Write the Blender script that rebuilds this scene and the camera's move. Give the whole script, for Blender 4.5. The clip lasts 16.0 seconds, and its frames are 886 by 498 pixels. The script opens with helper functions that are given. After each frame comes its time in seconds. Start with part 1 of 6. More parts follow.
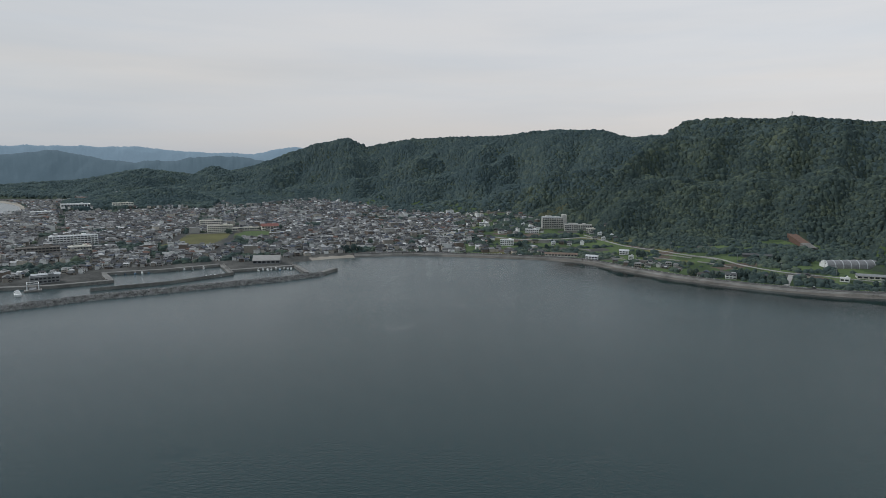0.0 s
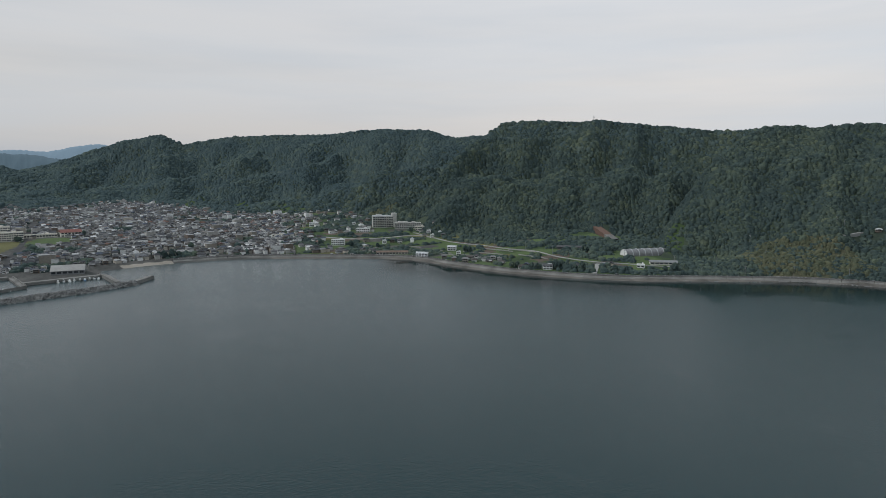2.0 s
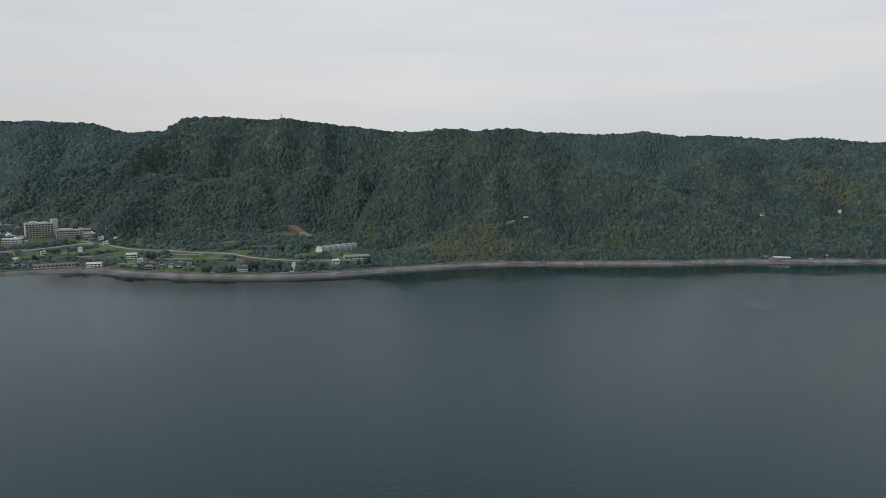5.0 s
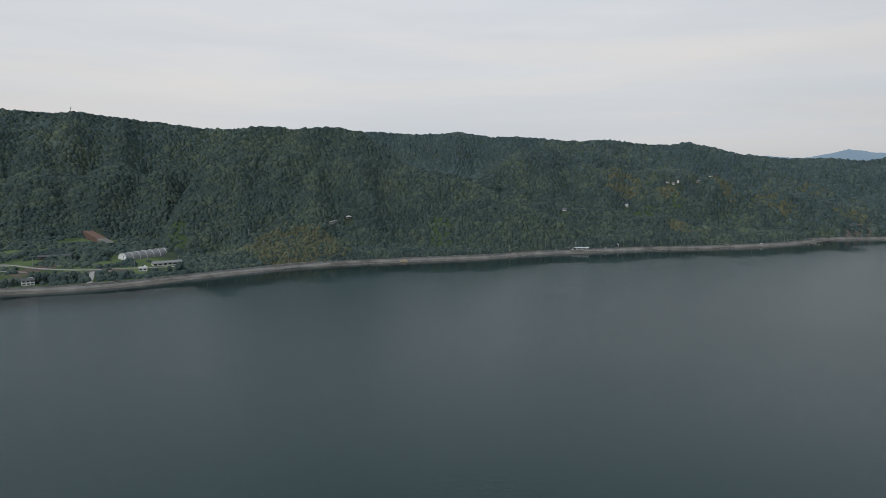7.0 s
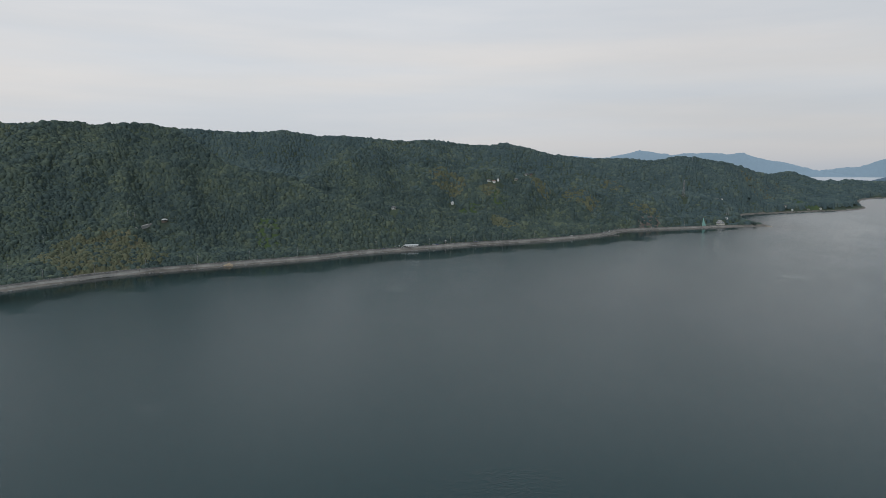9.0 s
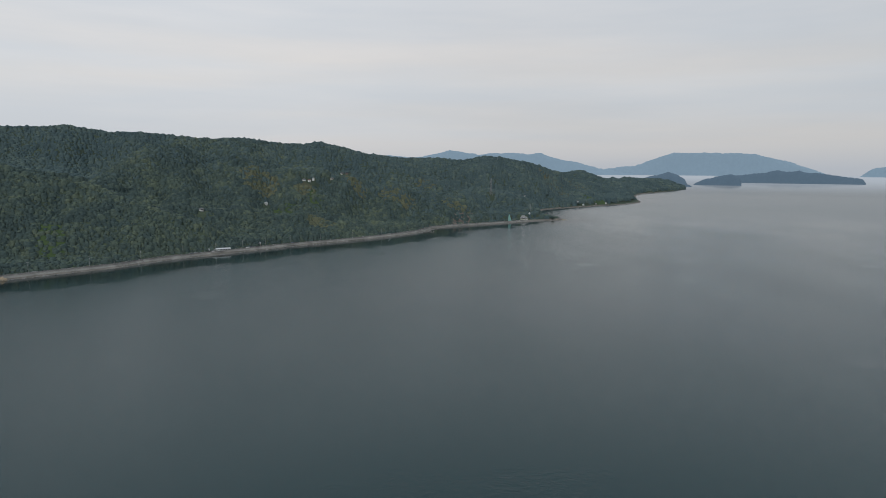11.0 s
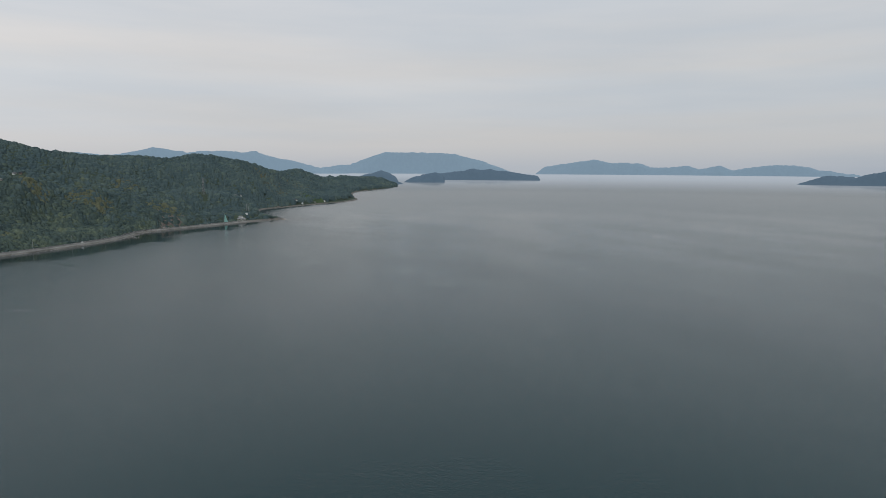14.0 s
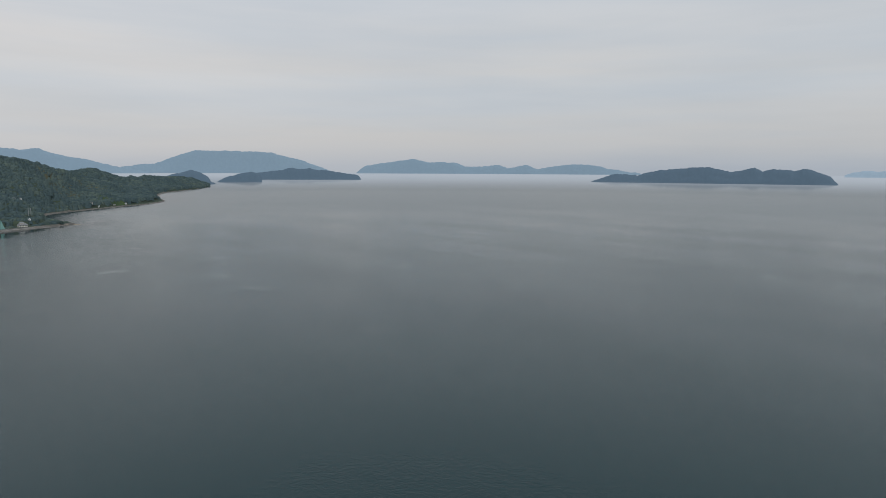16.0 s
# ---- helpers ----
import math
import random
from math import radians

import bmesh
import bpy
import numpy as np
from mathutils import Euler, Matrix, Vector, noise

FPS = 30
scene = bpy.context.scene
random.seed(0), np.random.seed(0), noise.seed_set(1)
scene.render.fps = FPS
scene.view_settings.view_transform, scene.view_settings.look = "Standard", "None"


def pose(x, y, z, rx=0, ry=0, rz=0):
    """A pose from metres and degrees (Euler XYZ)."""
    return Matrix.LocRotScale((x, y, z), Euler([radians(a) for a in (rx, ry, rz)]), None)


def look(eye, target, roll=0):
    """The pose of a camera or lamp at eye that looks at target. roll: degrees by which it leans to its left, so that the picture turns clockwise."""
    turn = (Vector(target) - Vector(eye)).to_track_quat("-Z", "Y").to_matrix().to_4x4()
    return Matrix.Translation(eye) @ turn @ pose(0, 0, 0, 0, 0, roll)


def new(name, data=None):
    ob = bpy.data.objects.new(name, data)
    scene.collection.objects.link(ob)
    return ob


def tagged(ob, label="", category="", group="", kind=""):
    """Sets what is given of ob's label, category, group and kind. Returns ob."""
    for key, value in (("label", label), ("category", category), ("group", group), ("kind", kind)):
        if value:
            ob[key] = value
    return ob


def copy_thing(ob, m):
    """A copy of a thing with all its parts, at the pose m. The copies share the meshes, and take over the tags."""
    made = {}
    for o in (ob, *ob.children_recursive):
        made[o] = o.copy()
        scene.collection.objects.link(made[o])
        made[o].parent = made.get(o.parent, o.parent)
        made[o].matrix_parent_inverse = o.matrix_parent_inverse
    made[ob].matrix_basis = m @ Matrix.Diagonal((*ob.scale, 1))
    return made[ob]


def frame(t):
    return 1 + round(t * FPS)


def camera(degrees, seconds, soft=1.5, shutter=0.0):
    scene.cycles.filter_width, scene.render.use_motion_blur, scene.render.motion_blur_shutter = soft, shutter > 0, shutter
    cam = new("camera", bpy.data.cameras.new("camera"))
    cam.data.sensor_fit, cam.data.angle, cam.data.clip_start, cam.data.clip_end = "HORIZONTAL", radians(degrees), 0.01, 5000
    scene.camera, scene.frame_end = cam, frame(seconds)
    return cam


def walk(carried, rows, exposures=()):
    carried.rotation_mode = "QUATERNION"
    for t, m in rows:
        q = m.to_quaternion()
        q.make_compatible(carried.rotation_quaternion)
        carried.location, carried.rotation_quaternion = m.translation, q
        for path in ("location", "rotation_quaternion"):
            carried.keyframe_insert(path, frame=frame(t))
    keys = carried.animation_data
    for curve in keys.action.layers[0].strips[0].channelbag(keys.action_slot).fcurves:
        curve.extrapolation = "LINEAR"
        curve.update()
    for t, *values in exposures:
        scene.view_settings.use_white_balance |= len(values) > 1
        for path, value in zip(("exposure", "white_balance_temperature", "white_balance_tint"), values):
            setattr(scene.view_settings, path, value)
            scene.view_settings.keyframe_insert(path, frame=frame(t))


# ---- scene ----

# ---------------- camera ----------------
H = 115.0            # height of the drone over the sea
cam = camera(69.5, 16.0, 0.8)
YAW = ((0, 0.0), (0.5, -3.49), (1, -7.36), (1.5, -11.25), (2, -15.15), (2.5, -19.13), (3, -23.21), (3.5, -27.71), (4, -32.66),
       (4.5, -37.66), (7, -57.99), (7.5, -62.14), (8, -65.57), (8.5, -69.23), (9, -73.2), (9.5, -77.3), (12, -97.67),
       (12.5, -101.75), (13, -105.75), (13.5, -110.11), (14, -114.3), (14.5, -118.09), (15, -121.97), (15.5, -126.11), (16, -130.2))
walk(cam, [(t, pose(0, 0, H, 90 - 7.375, -0.28, y)) for t, y in YAW], [(0, 0.10, 6280, 10), (16, 0.08, 6280, 10)])


# ---------------- world, sun ----------------
def nd(nt, kind, **sockets):
    n = nt.nodes.new(kind)
    for k, v in sockets.items():
        n.inputs[k.replace("_", " ")].default_value = v
    return n


def ramp(nt, fac, stops, interp="LINEAR"):
    n = nt.nodes.new("ShaderNodeValToRGB")
    n.color_ramp.interpolation = interp
    e = n.color_ramp.elements
    while len(e) < len(stops):
        e.new(0.5)
    for el, (p, c) in zip(e, stops):
        el.position, el.color = p, (*c, 1) if len(c) == 3 else c
    nt.links.new(fac, n.inputs[0])
    return n.outputs[0]


def mixc(nt, fac, a, b, mode="MIX"):
    n = nt.nodes.new("ShaderNodeMix")
    n.data_type, n.blend_type = "RGBA", mode
    for sock, v in ((n.inputs[0], fac), (n.inputs[6], a), (n.inputs[7], b)):
        if isinstance(v, bpy.types.NodeSocket):
            nt.links.new(v, sock)
        else:
            sock.default_value = (*v, 1) if isinstance(v, tuple) and len(v) == 3 else v
    return n.outputs[2]


def math_n(nt, op, a, b=0.0, c=0.0):
    n = nt.nodes.new("ShaderNodeMath")
    n.operation = op
    for sock, v in zip(n.inputs, (a, b, c)):
        if isinstance(v, bpy.types.NodeSocket):
            nt.links.new(v, sock)
        else:
            sock.default_value = v
    return n.outputs[0]


def noise_n(nt, vec, scale, detail=3.0, rough=0.5, stretch=None, out=0):
    if stretch:
        m = nt.nodes.new("ShaderNodeMapping")
        m.inputs["Scale"].default_value = stretch
        nt.links.new(vec, m.inputs["Vector"])
        vec = m.outputs[0]
    n = nd(nt, "ShaderNodeTexNoise", Scale=scale, Detail=detail, Roughness=rough)
    nt.links.new(vec, n.inputs["Vector"])
    return n.outputs[out]


SUN_EL, SUN_AZ = radians(50), radians(-84)
world = bpy.data.worlds.new("overcast_sky")
scene.world = world
world.use_nodes = True
nt = world.node_tree
nt.nodes.clear()
out = nt.nodes.new("ShaderNodeOutputWorld")
bg = nt.nodes.new("ShaderNodeBackground")
sky = nt.nodes.new("ShaderNodeTexSky")
sky.sky_type, sky.sun_disc = "NISHITA", False
sky.sun_elevation, sky.sun_rotation = SUN_EL, SUN_AZ
tc = nt.nodes.new("ShaderNodeTexCoord")
sep = nt.nodes.new("ShaderNodeSeparateXYZ")
nt.links.new(tc.outputs["Generated"], sep.inputs[0])
# stratus: a grey dome with soft bands that lie flat towards the horizon
deck = ramp(nt, sep.outputs[2], [(0.0, (0.455, 0.475, 0.505)), (0.03, (0.52, 0.53, 0.545)), (0.12, (0.60, 0.605, 0.605)),
                                 (0.27, (0.63, 0.64, 0.645)), (0.45, (0.455, 0.51, 0.54)), (1.0, (0.54, 0.60, 0.635))])
bands = noise_n(nt, tc.outputs["Generated"], 1.7, 5.0, 0.55, (1.0, 1.0, 9.0))
deck = mixc(nt, ramp(nt, bands, [(0.36, (0, 0, 0)), (0.62, (1, 1, 1))]), mixc(nt, 1.0, deck, (0.92, 0.94, 0.96), "MULTIPLY"), mixc(nt, 1.0, deck, (1.02, 1.01, 1.0), "MULTIPLY"))
warm = noise_n(nt, tc.outputs["Generated"], 1.1, 3.0, 0.5, (1.0, 1.0, 14.0))
warm = math_n(nt, "MULTIPLY", ramp(nt, warm, [(0.40, (0, 0, 0)), (0.62, (1, 1, 1))]), ramp(nt, sep.outputs[2], [(0.0, (0, 0, 0)), (0.04, (1, 1, 1)), (0.14, (1, 1, 1)), (0.24, (0, 0, 0))]))
deck = mixc(nt, warm, deck, mixc(nt, 1.0, deck, (1.045, 0.998, 0.95), "MULTIPLY"))
# the cloud is thinner and paler to the north-east, bluer over the strait
veil = nt.nodes.new("ShaderNodeVectorMath")
veil.operation = "DOT_PRODUCT"
nt.links.new(tc.outputs["Generated"], veil.inputs[0])
veil.inputs[1].default_value = (math.sin(radians(50)), math.cos(radians(50)), 0.0)
deck = mixc(nt, 1.0, deck, ramp(nt, math_n(nt, "MULTIPLY_ADD", veil.outputs["Value"], 0.5, 0.5), [(0.0, (0.905, 0.925, 0.942)), (0.55, (0.925, 0.94, 0.955)), (0.85, (1.025, 1.012, 1.006)), (1.0, (1.145, 1.13, 1.122))]), "MULTIPLY")
dim = mixc(nt, 1.0, sky.outputs[0], (0.08, 0.08, 0.08), "MULTIPLY")
nt.links.new(mixc(nt, 0.93, dim, deck), bg.inputs[0])
bg.inputs[1].default_value = 1.0
nt.links.new(bg.outputs[0], out.inputs[0])

sun = new("sun", bpy.data.lights.new("sun", "SUN"))
sun.data.energy, sun.data.angle, sun.data.color = 1.3, radians(14), (1.0, 0.975, 0.94)
sun.matrix_world = look((math.sin(SUN_AZ) * 9, math.cos(SUN_AZ) * 9, 9 * math.tan(SUN_EL)), (0, 0, 0))


# ---------------- materials ----------------
def material(name, rough=0.9):
    m = bpy.data.materials.new(name)
    m.use_nodes = True
    p = m.node_tree.nodes["Principled BSDF"]
    p.inputs["Roughness"].default_value = rough
    p.inputs["Specular IOR Level"].default_value = 0.25
    return m, m.node_tree, p


def pos(nt):
    return nt.nodes.new("ShaderNodeNewGeometry").outputs["Position"]


def island(nt):
    return nt.nodes.new("ShaderNodeNewGeometry").outputs["Random Per Island"]


def bump(nt, p, height, strength=0.5, dist=1.0):
    b = nd(nt, "ShaderNodeBump", Strength=strength, Distance=dist)
    nt.links.new(height, b.inputs["Height"])
    nt.links.new(b.outputs[0], p.inputs["Normal"])


def mottled(name, dark, light, scale, fine, rough=0.9, relief=0.4, dist=1.0):
    """Two scales of variation in world space with a little relief."""
    m, nt, p = material(name, rough)
    a = noise_n(nt, pos(nt), scale, 3.0)
    b = noise_n(nt, pos(nt), fine, 4.0, 0.65)
    f = math_n(nt, "ADD", math_n(nt, "MULTIPLY", a, 0.55), math_n(nt, "MULTIPLY", b, 0.45))
    nt.links.new(ramp(nt, f, [(0.36, dark), (0.62, light)]), p.inputs["Base Color"])
    bump(nt, p, b, relief, dist)
    return m


FOREST_FLOOR = mottled("forest_floor", (0.030, 0.042, 0.032), (0.060, 0.080, 0.052), 0.01, 0.15, 0.95, 0.6, 2.0)
GRASS = mottled("field_grass", (0.052, 0.082, 0.032), (0.098, 0.138, 0.052), 0.02, 0.4)
CROP = mottled("field_crop", (0.032, 0.054, 0.024), (0.062, 0.094, 0.034), 0.03, 0.5)
STUBBLE = mottled("dry_grass", (0.085, 0.085, 0.034), (0.14, 0.135, 0.055), 0.03, 0.4)
SOIL = mottled("bare_soil", (0.075, 0.058, 0.045), (0.13, 0.10, 0.08), 0.05, 0.5)
TOWN = mottled("town_ground", (0.038, 0.039, 0.037), (0.11, 0.107, 0.10), 0.03, 0.25)
SAND = mottled("beach_sand", (0.24, 0.215, 0.18), (0.36, 0.325, 0.28), 0.03, 0.5)
SHINGLE = mottled("shingle_beach", (0.060, 0.056, 0.050), (0.185, 0.170, 0.150), 0.06, 0.8, 0.9, 0.7, 0.6)
CLIFF = mottled("weathered_cliff", (0.07, 0.062, 0.055), (0.20, 0.165, 0.145), 0.08, 0.5, 0.95, 1.0, 2.0)
CONCRETE = mottled("old_concrete", (0.115, 0.112, 0.105), (0.255, 0.248, 0.233), 0.06, 0.7, 0.9, 0.3, 0.2)
PALE_CONCRETE = mottled("pale_concrete", (0.24, 0.235, 0.225), (0.36, 0.35, 0.335), 0.06, 0.7, 0.9, 0.3, 0.2)
ASPHALT = mottled("asphalt", (0.04, 0.04, 0.042), (0.075, 0.075, 0.075), 0.08, 0.9)
ROCK = mottled("armour_stone", (0.085, 0.085, 0.083), (0.29, 0.288, 0.28), 0.25, 1.2, 0.95, 0.8, 0.4)
TAN_ROCK = mottled("tan_rock", (0.17, 0.13, 0.09), (0.40, 0.33, 0.24), 0.2, 1.1, 0.95, 0.9, 0.6)
SCRUB = mottled("dry_scrub", (0.060, 0.064, 0.040), (0.11, 0.107, 0.066), 0.03, 0.35, 0.95, 0.7, 1.5)


def sea_material(name, misty=False):
    m, nt, p = material(name, 0.16)
    p.inputs["IOR"].default_value = 1.33
    p.inputs["Specular IOR Level"].default_value = 0.5
    # dark base colour by the shore: weed beds, and the hills' reflection painted in
    at = nt.nodes.new("ShaderNodeAttribute")
    at.attribute_name = "shore_dark"
    weed = noise_n(nt, pos(nt), 0.016, 4.0, 0.6)
    weed = ramp(nt, weed, [(0.45, (0, 0, 0)), (0.55, (1, 1, 1))])
    near = mixc(nt, weed, (0.008, 0.022, 0.024), (0.005, 0.012, 0.013))
    # paler base colour along the coast: sand in the bay, elsewhere painted sky reflection
    sand_sheen = nt.nodes.new("ShaderNodeAttribute")
    sand_sheen.attribute_name = "sand_sheen"
    deep = mixc(nt, sand_sheen.outputs["Fac"], (0.004, 0.026, 0.029), (0.070, 0.097, 0.105))
    nt.links.new(mixc(nt, at.outputs["Fac"], deep, near), p.inputs["Base Color"])
    # ripples, wavelets and broad slicks where the wind drops
    slick = noise_n(nt, pos(nt), 0.0035, 4.0, 0.55, (1.0, 2.2, 1.0))
    lee = nt.nodes.new("ShaderNodeAttribute")
    lee.attribute_name = "lee"
    torn = noise_n(nt, pos(nt), 0.015, 4.0, 0.62)
    calm = ramp(nt, math_n(nt, "ADD", lee.outputs["Fac"], math_n(nt, "MULTIPLY", math_n(nt, "SUBTRACT", torn, 0.5), 2.0)), [(0.26, (0, 0, 0)), (0.50, (1, 1, 1))])
    open_r = ramp(nt, slick, [(0.35, (0.13, 0.13, 0.13)), (0.65, (0.20, 0.20, 0.20))])
    offing = nt.nodes.new("ShaderNodeAttribute")
    offing.attribute_name = "offing"
    nt.links.new(mixc(nt, offing.outputs["Fac"], mixc(nt, calm, open_r, (0.025, 0.025, 0.025)), (0.17, 0.17, 0.17)), p.inputs["Roughness"])
    w1 = noise_n(nt, pos(nt), 0.35, 2.0, 0.5, (1.0, 1.5, 1.0))
    w2 = noise_n(nt, pos(nt), 1.1, 3.0, 0.6, (1.0, 1.4, 1.0))
    h = math_n(nt, "ADD", math_n(nt, "MULTIPLY", w1, 0.5), math_n(nt, "MULTIPLY", w2, 0.5))
    bump(nt, p, math_n(nt, "MULTIPLY", h, math_n(nt, "SUBTRACT", 1.0, math_n(nt, "MAXIMUM", math_n(nt, "MULTIPLY", calm, 0.86), offing.outputs["Fac"]))), 0.31, 0.9)
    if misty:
        # haze over the far water, painted as pale emission that grows towards the horizon
        haze_emission = nt.nodes.new("ShaderNodeEmission")
        haze_emission.inputs[0].default_value = (0.40, 0.435, 0.475, 1)
        haze_glow = nt.nodes.new("ShaderNodeAttribute")
        haze_glow.attribute_name = "haze_glow"
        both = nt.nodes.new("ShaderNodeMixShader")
        nt.links.new(haze_glow.outputs["Fac"], both.inputs[0])
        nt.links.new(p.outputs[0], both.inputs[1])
        nt.links.new(haze_emission.outputs[0], both.inputs[2])
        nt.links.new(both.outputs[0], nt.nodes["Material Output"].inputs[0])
    return m


def painted_haze_material(name, colour, glow):
    """Distant hills whose haze is painted: a bluish base colour that also glows."""
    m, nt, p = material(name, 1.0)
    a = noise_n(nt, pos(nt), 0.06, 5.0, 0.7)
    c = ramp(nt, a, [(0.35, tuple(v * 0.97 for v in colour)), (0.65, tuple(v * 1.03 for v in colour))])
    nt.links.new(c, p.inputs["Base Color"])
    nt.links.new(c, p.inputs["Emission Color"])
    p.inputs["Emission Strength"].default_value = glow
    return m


def crown_material(name, tones):
    m, nt, p = material(name, 0.75)
    p.inputs["Specular IOR Level"].default_value = 0.06
    big = ramp(nt, noise_n(nt, pos(nt), 0.011, 4.0, 0.6), [(0.33, (0, 0, 0)), (0.67, (1, 1, 1))])
    mid = ramp(nt, noise_n(nt, pos(nt), 0.05, 3.0, 0.6), [(0.33, (0, 0, 0)), (0.67, (1, 1, 1))])
    f = math_n(nt, "ADD", math_n(nt, "MULTIPLY", math_n(nt, "POWER", island(nt), 1.6), 0.38), math_n(nt, "ADD", math_n(nt, "MULTIPLY", big, 0.38), math_n(nt, "MULTIPLY", mid, 0.24)))
    c = ramp(nt, f, tones)
    leaf = noise_n(nt, pos(nt), 0.55, 4.0, 0.75)
    c = mixc(nt, 1.0, c, ramp(nt, leaf, [(0.3, (0.72, 0.72, 0.72)), (0.7, (1.28, 1.28, 1.28))]), "MULTIPLY")
    nt.links.new(c, p.inputs["Base Color"])
    bump(nt, p, leaf, 0.6, 0.9)
    return m


CROWN = crown_material("broadleaf_crowns", [(0.06, (0.037, 0.056, 0.057)), (0.34, (0.055, 0.079, 0.075)), (0.60, (0.077, 0.103, 0.084)),
                                            (0.95, (0.130, 0.152, 0.100))])


# ---------------- numeric helpers ----------------
def hash2(ix, iy, seed):
    h = (ix.astype(np.int64) * 374761393 + iy.astype(np.int64) * 668265263 + seed * 974711) & 0x7FFFFFFF
    h = ((h ^ (h >> 13)) * 1274126177) & 0x7FFFFFFF
    return ((h ^ (h >> 16)) & 0xFFFFF) / 0xFFFFF


def vnoise(x, y, seed=0):
    ix, iy = np.floor(x), np.floor(y)
    fx, fy = x - ix, y - iy
    fx, fy = fx * fx * (3 - 2 * fx), fy * fy * (3 - 2 * fy)
    a, b = hash2(ix, iy, seed), hash2(ix + 1, iy, seed)
    c, d = hash2(ix, iy + 1, seed), hash2(ix + 1, iy + 1, seed)
    return (a * (1 - fx) + b * fx) * (1 - fy) + (c * (1 - fx) + d * fx) * fy


def fbm(x, y, seed=0, octaves=4):
    s, a, t = 0.0, 1.0, 0.0
    for i in range(octaves):
        s, t = s + a * vnoise(x * 2 ** i, y * 2 ** i, seed + i), t + a
        a *= 0.5
    return s / t


def smooth(a, b, v):
    t = np.clip((v - a) / (b - a), 0, 1)
    return t * t * (3 - 2 * t)


def at(az, d, z=0.0):
    """The place at that bearing (degrees, left is positive) and distance from the drone."""
    return Vector((-math.sin(radians(az)) * d, math.cos(radians(az)) * d, z))


def far_d(d):
    """Past three kilometres the distance is drawn together, so that the horizon lies inside the camera's reach."""
    return np.where(d < 3000, d, 3000 + 1850 * (1 - 3000 / np.maximum(d, 3000)) / (1 - 3000 / 11000))


def far_z(d, z=0.0):
    return np.where(d < 3000, z, H - (H - z) * far_d(d) / np.maximum(d, 1))


def mesh_from(name, verts, faces, mats, index=None, smooth_shade=False):
    """faces: an (n, 3) or (n, 4) array."""
    me = bpy.data.meshes.new(name)
    verts, faces = np.asarray(verts, np.float32), np.asarray(faces, np.int32)
    n, k = faces.shape
    me.vertices.add(len(verts))
    me.vertices.foreach_set("co", verts.ravel())
    me.loops.add(n * k)
    me.loops.foreach_set("vertex_index", faces.ravel())
    me.polygons.add(n)
    me.polygons.foreach_set("loop_start", np.arange(n, dtype=np.int32) * k)
    me.polygons.foreach_set("loop_total", np.full(n, k, np.int32))
    for m in mats:
        me.materials.append(m)
    if index is not None:
        me.polygons.foreach_set("material_index", np.asarray(index, np.int32))
    me.polygons.foreach_set("use_smooth", np.full(n, smooth_shade, bool))
    me.update(calc_edges=True)
    return me


# ---------------- the lie of the land ----------------
# shoreline as (bearing, distance), walking from the harbour town to the last cape
SHORE = ((52, 720), (35.2, 703), (31.7, 690), (27.6, 696), (28.1, 747), (23.9, 746), (19.4, 765), (18.4, 716), (13.1, 735), (13.4, 776),
         (9.7, 801), (3.6, 816), (-3.9, 804), (-9.6, 791), (-12.2, 782), (-13.9, 759), (-17.7, 713), (-22.7, 678), (-26, 669), (-29, 666),
         (-33.5, 671), (-36, 685), (-41.6, 712), (-45, 735), (-50.5, 747), (-54.4, 762), (-58.8, 778), (-62.2, 795), (-66.7, 842),
         (-70.7, 869), (-74.6, 915), (-80, 968), (-84.7, 1036), (-88.1, 1125), (-89.2, 1190), (-92.6, 1250), (-97.5, 1351), (-100.4, 1415),
         (-99.6, 1490), (-98.4, 1690), (-102.5, 1890), (-106.7, 2150), (-106.4, 2500), (-107.1, 2900), (-110.8, 3440))


def spline(pts, step):
    """A smooth line through the points (Catmull-Rom), with a point every step metres or so."""
    p = [np.array(q, float) for q in pts]
    p = [2 * p[0] - p[1]] + p + [2 * p[-1] - p[-2]]
    line = []
    for i in range(1, len(p) - 2):
        n = max(1, int(np.linalg.norm(p[i + 1] - p[i]) / step))
        for t in np.arange(n) / n:
            line.append(0.5 * (2 * p[i] + (p[i + 1] - p[i - 1]) * t + (2 * p[i - 1] - 5 * p[i] + 4 * p[i + 1] - p[i + 2]) * t ** 2
                               + (3 * p[i] - p[i - 1] - 3 * p[i + 1] + p[i + 2]) * t ** 3))
    return np.array(line + [p[-2]])


COAST = spline([at(a, d)[:2] for a, d in SHORE[9:]], 26.0)     # from the town beach to the last cape
SHORE_XY = np.array([tuple(at(a, d)[:2]) for a, d in SHORE[:9]] + [tuple(v) for v in COAST]
                    + [tuple(at(-110, 4300)[:2]), tuple(at(-40, 5200)[:2]), tuple(at(52, 5200)[:2])])
# The hills stand one behind the other. Each has its crest as (bearing, elevation angle, distance) and its foot as (bearing, distance).
FOOT = ((52, 2600), (34, 2500), (30.5, 2350), (28, 2000), (25.3, 1980), (19.9, 1900), (17.9, 1600), (11.2, 1900), (4.3, 1420), (-3.3, 1290), (-10.8, 1040), (-15.7, 920), (-22.6, 885),
        (-30.7, 870), (-34.5, 800), (-40.6, 735), (-48, 765), (-54.4, 780), (-62.2, 815), (-70.7, 890), (-80, 990), (-88.1, 1150),
        (-97.5, 1390), (-98.2, 1405), (-98.6, 1720), (-102.5, 1920), (-106.7, 2200), (-110.8, 3460))
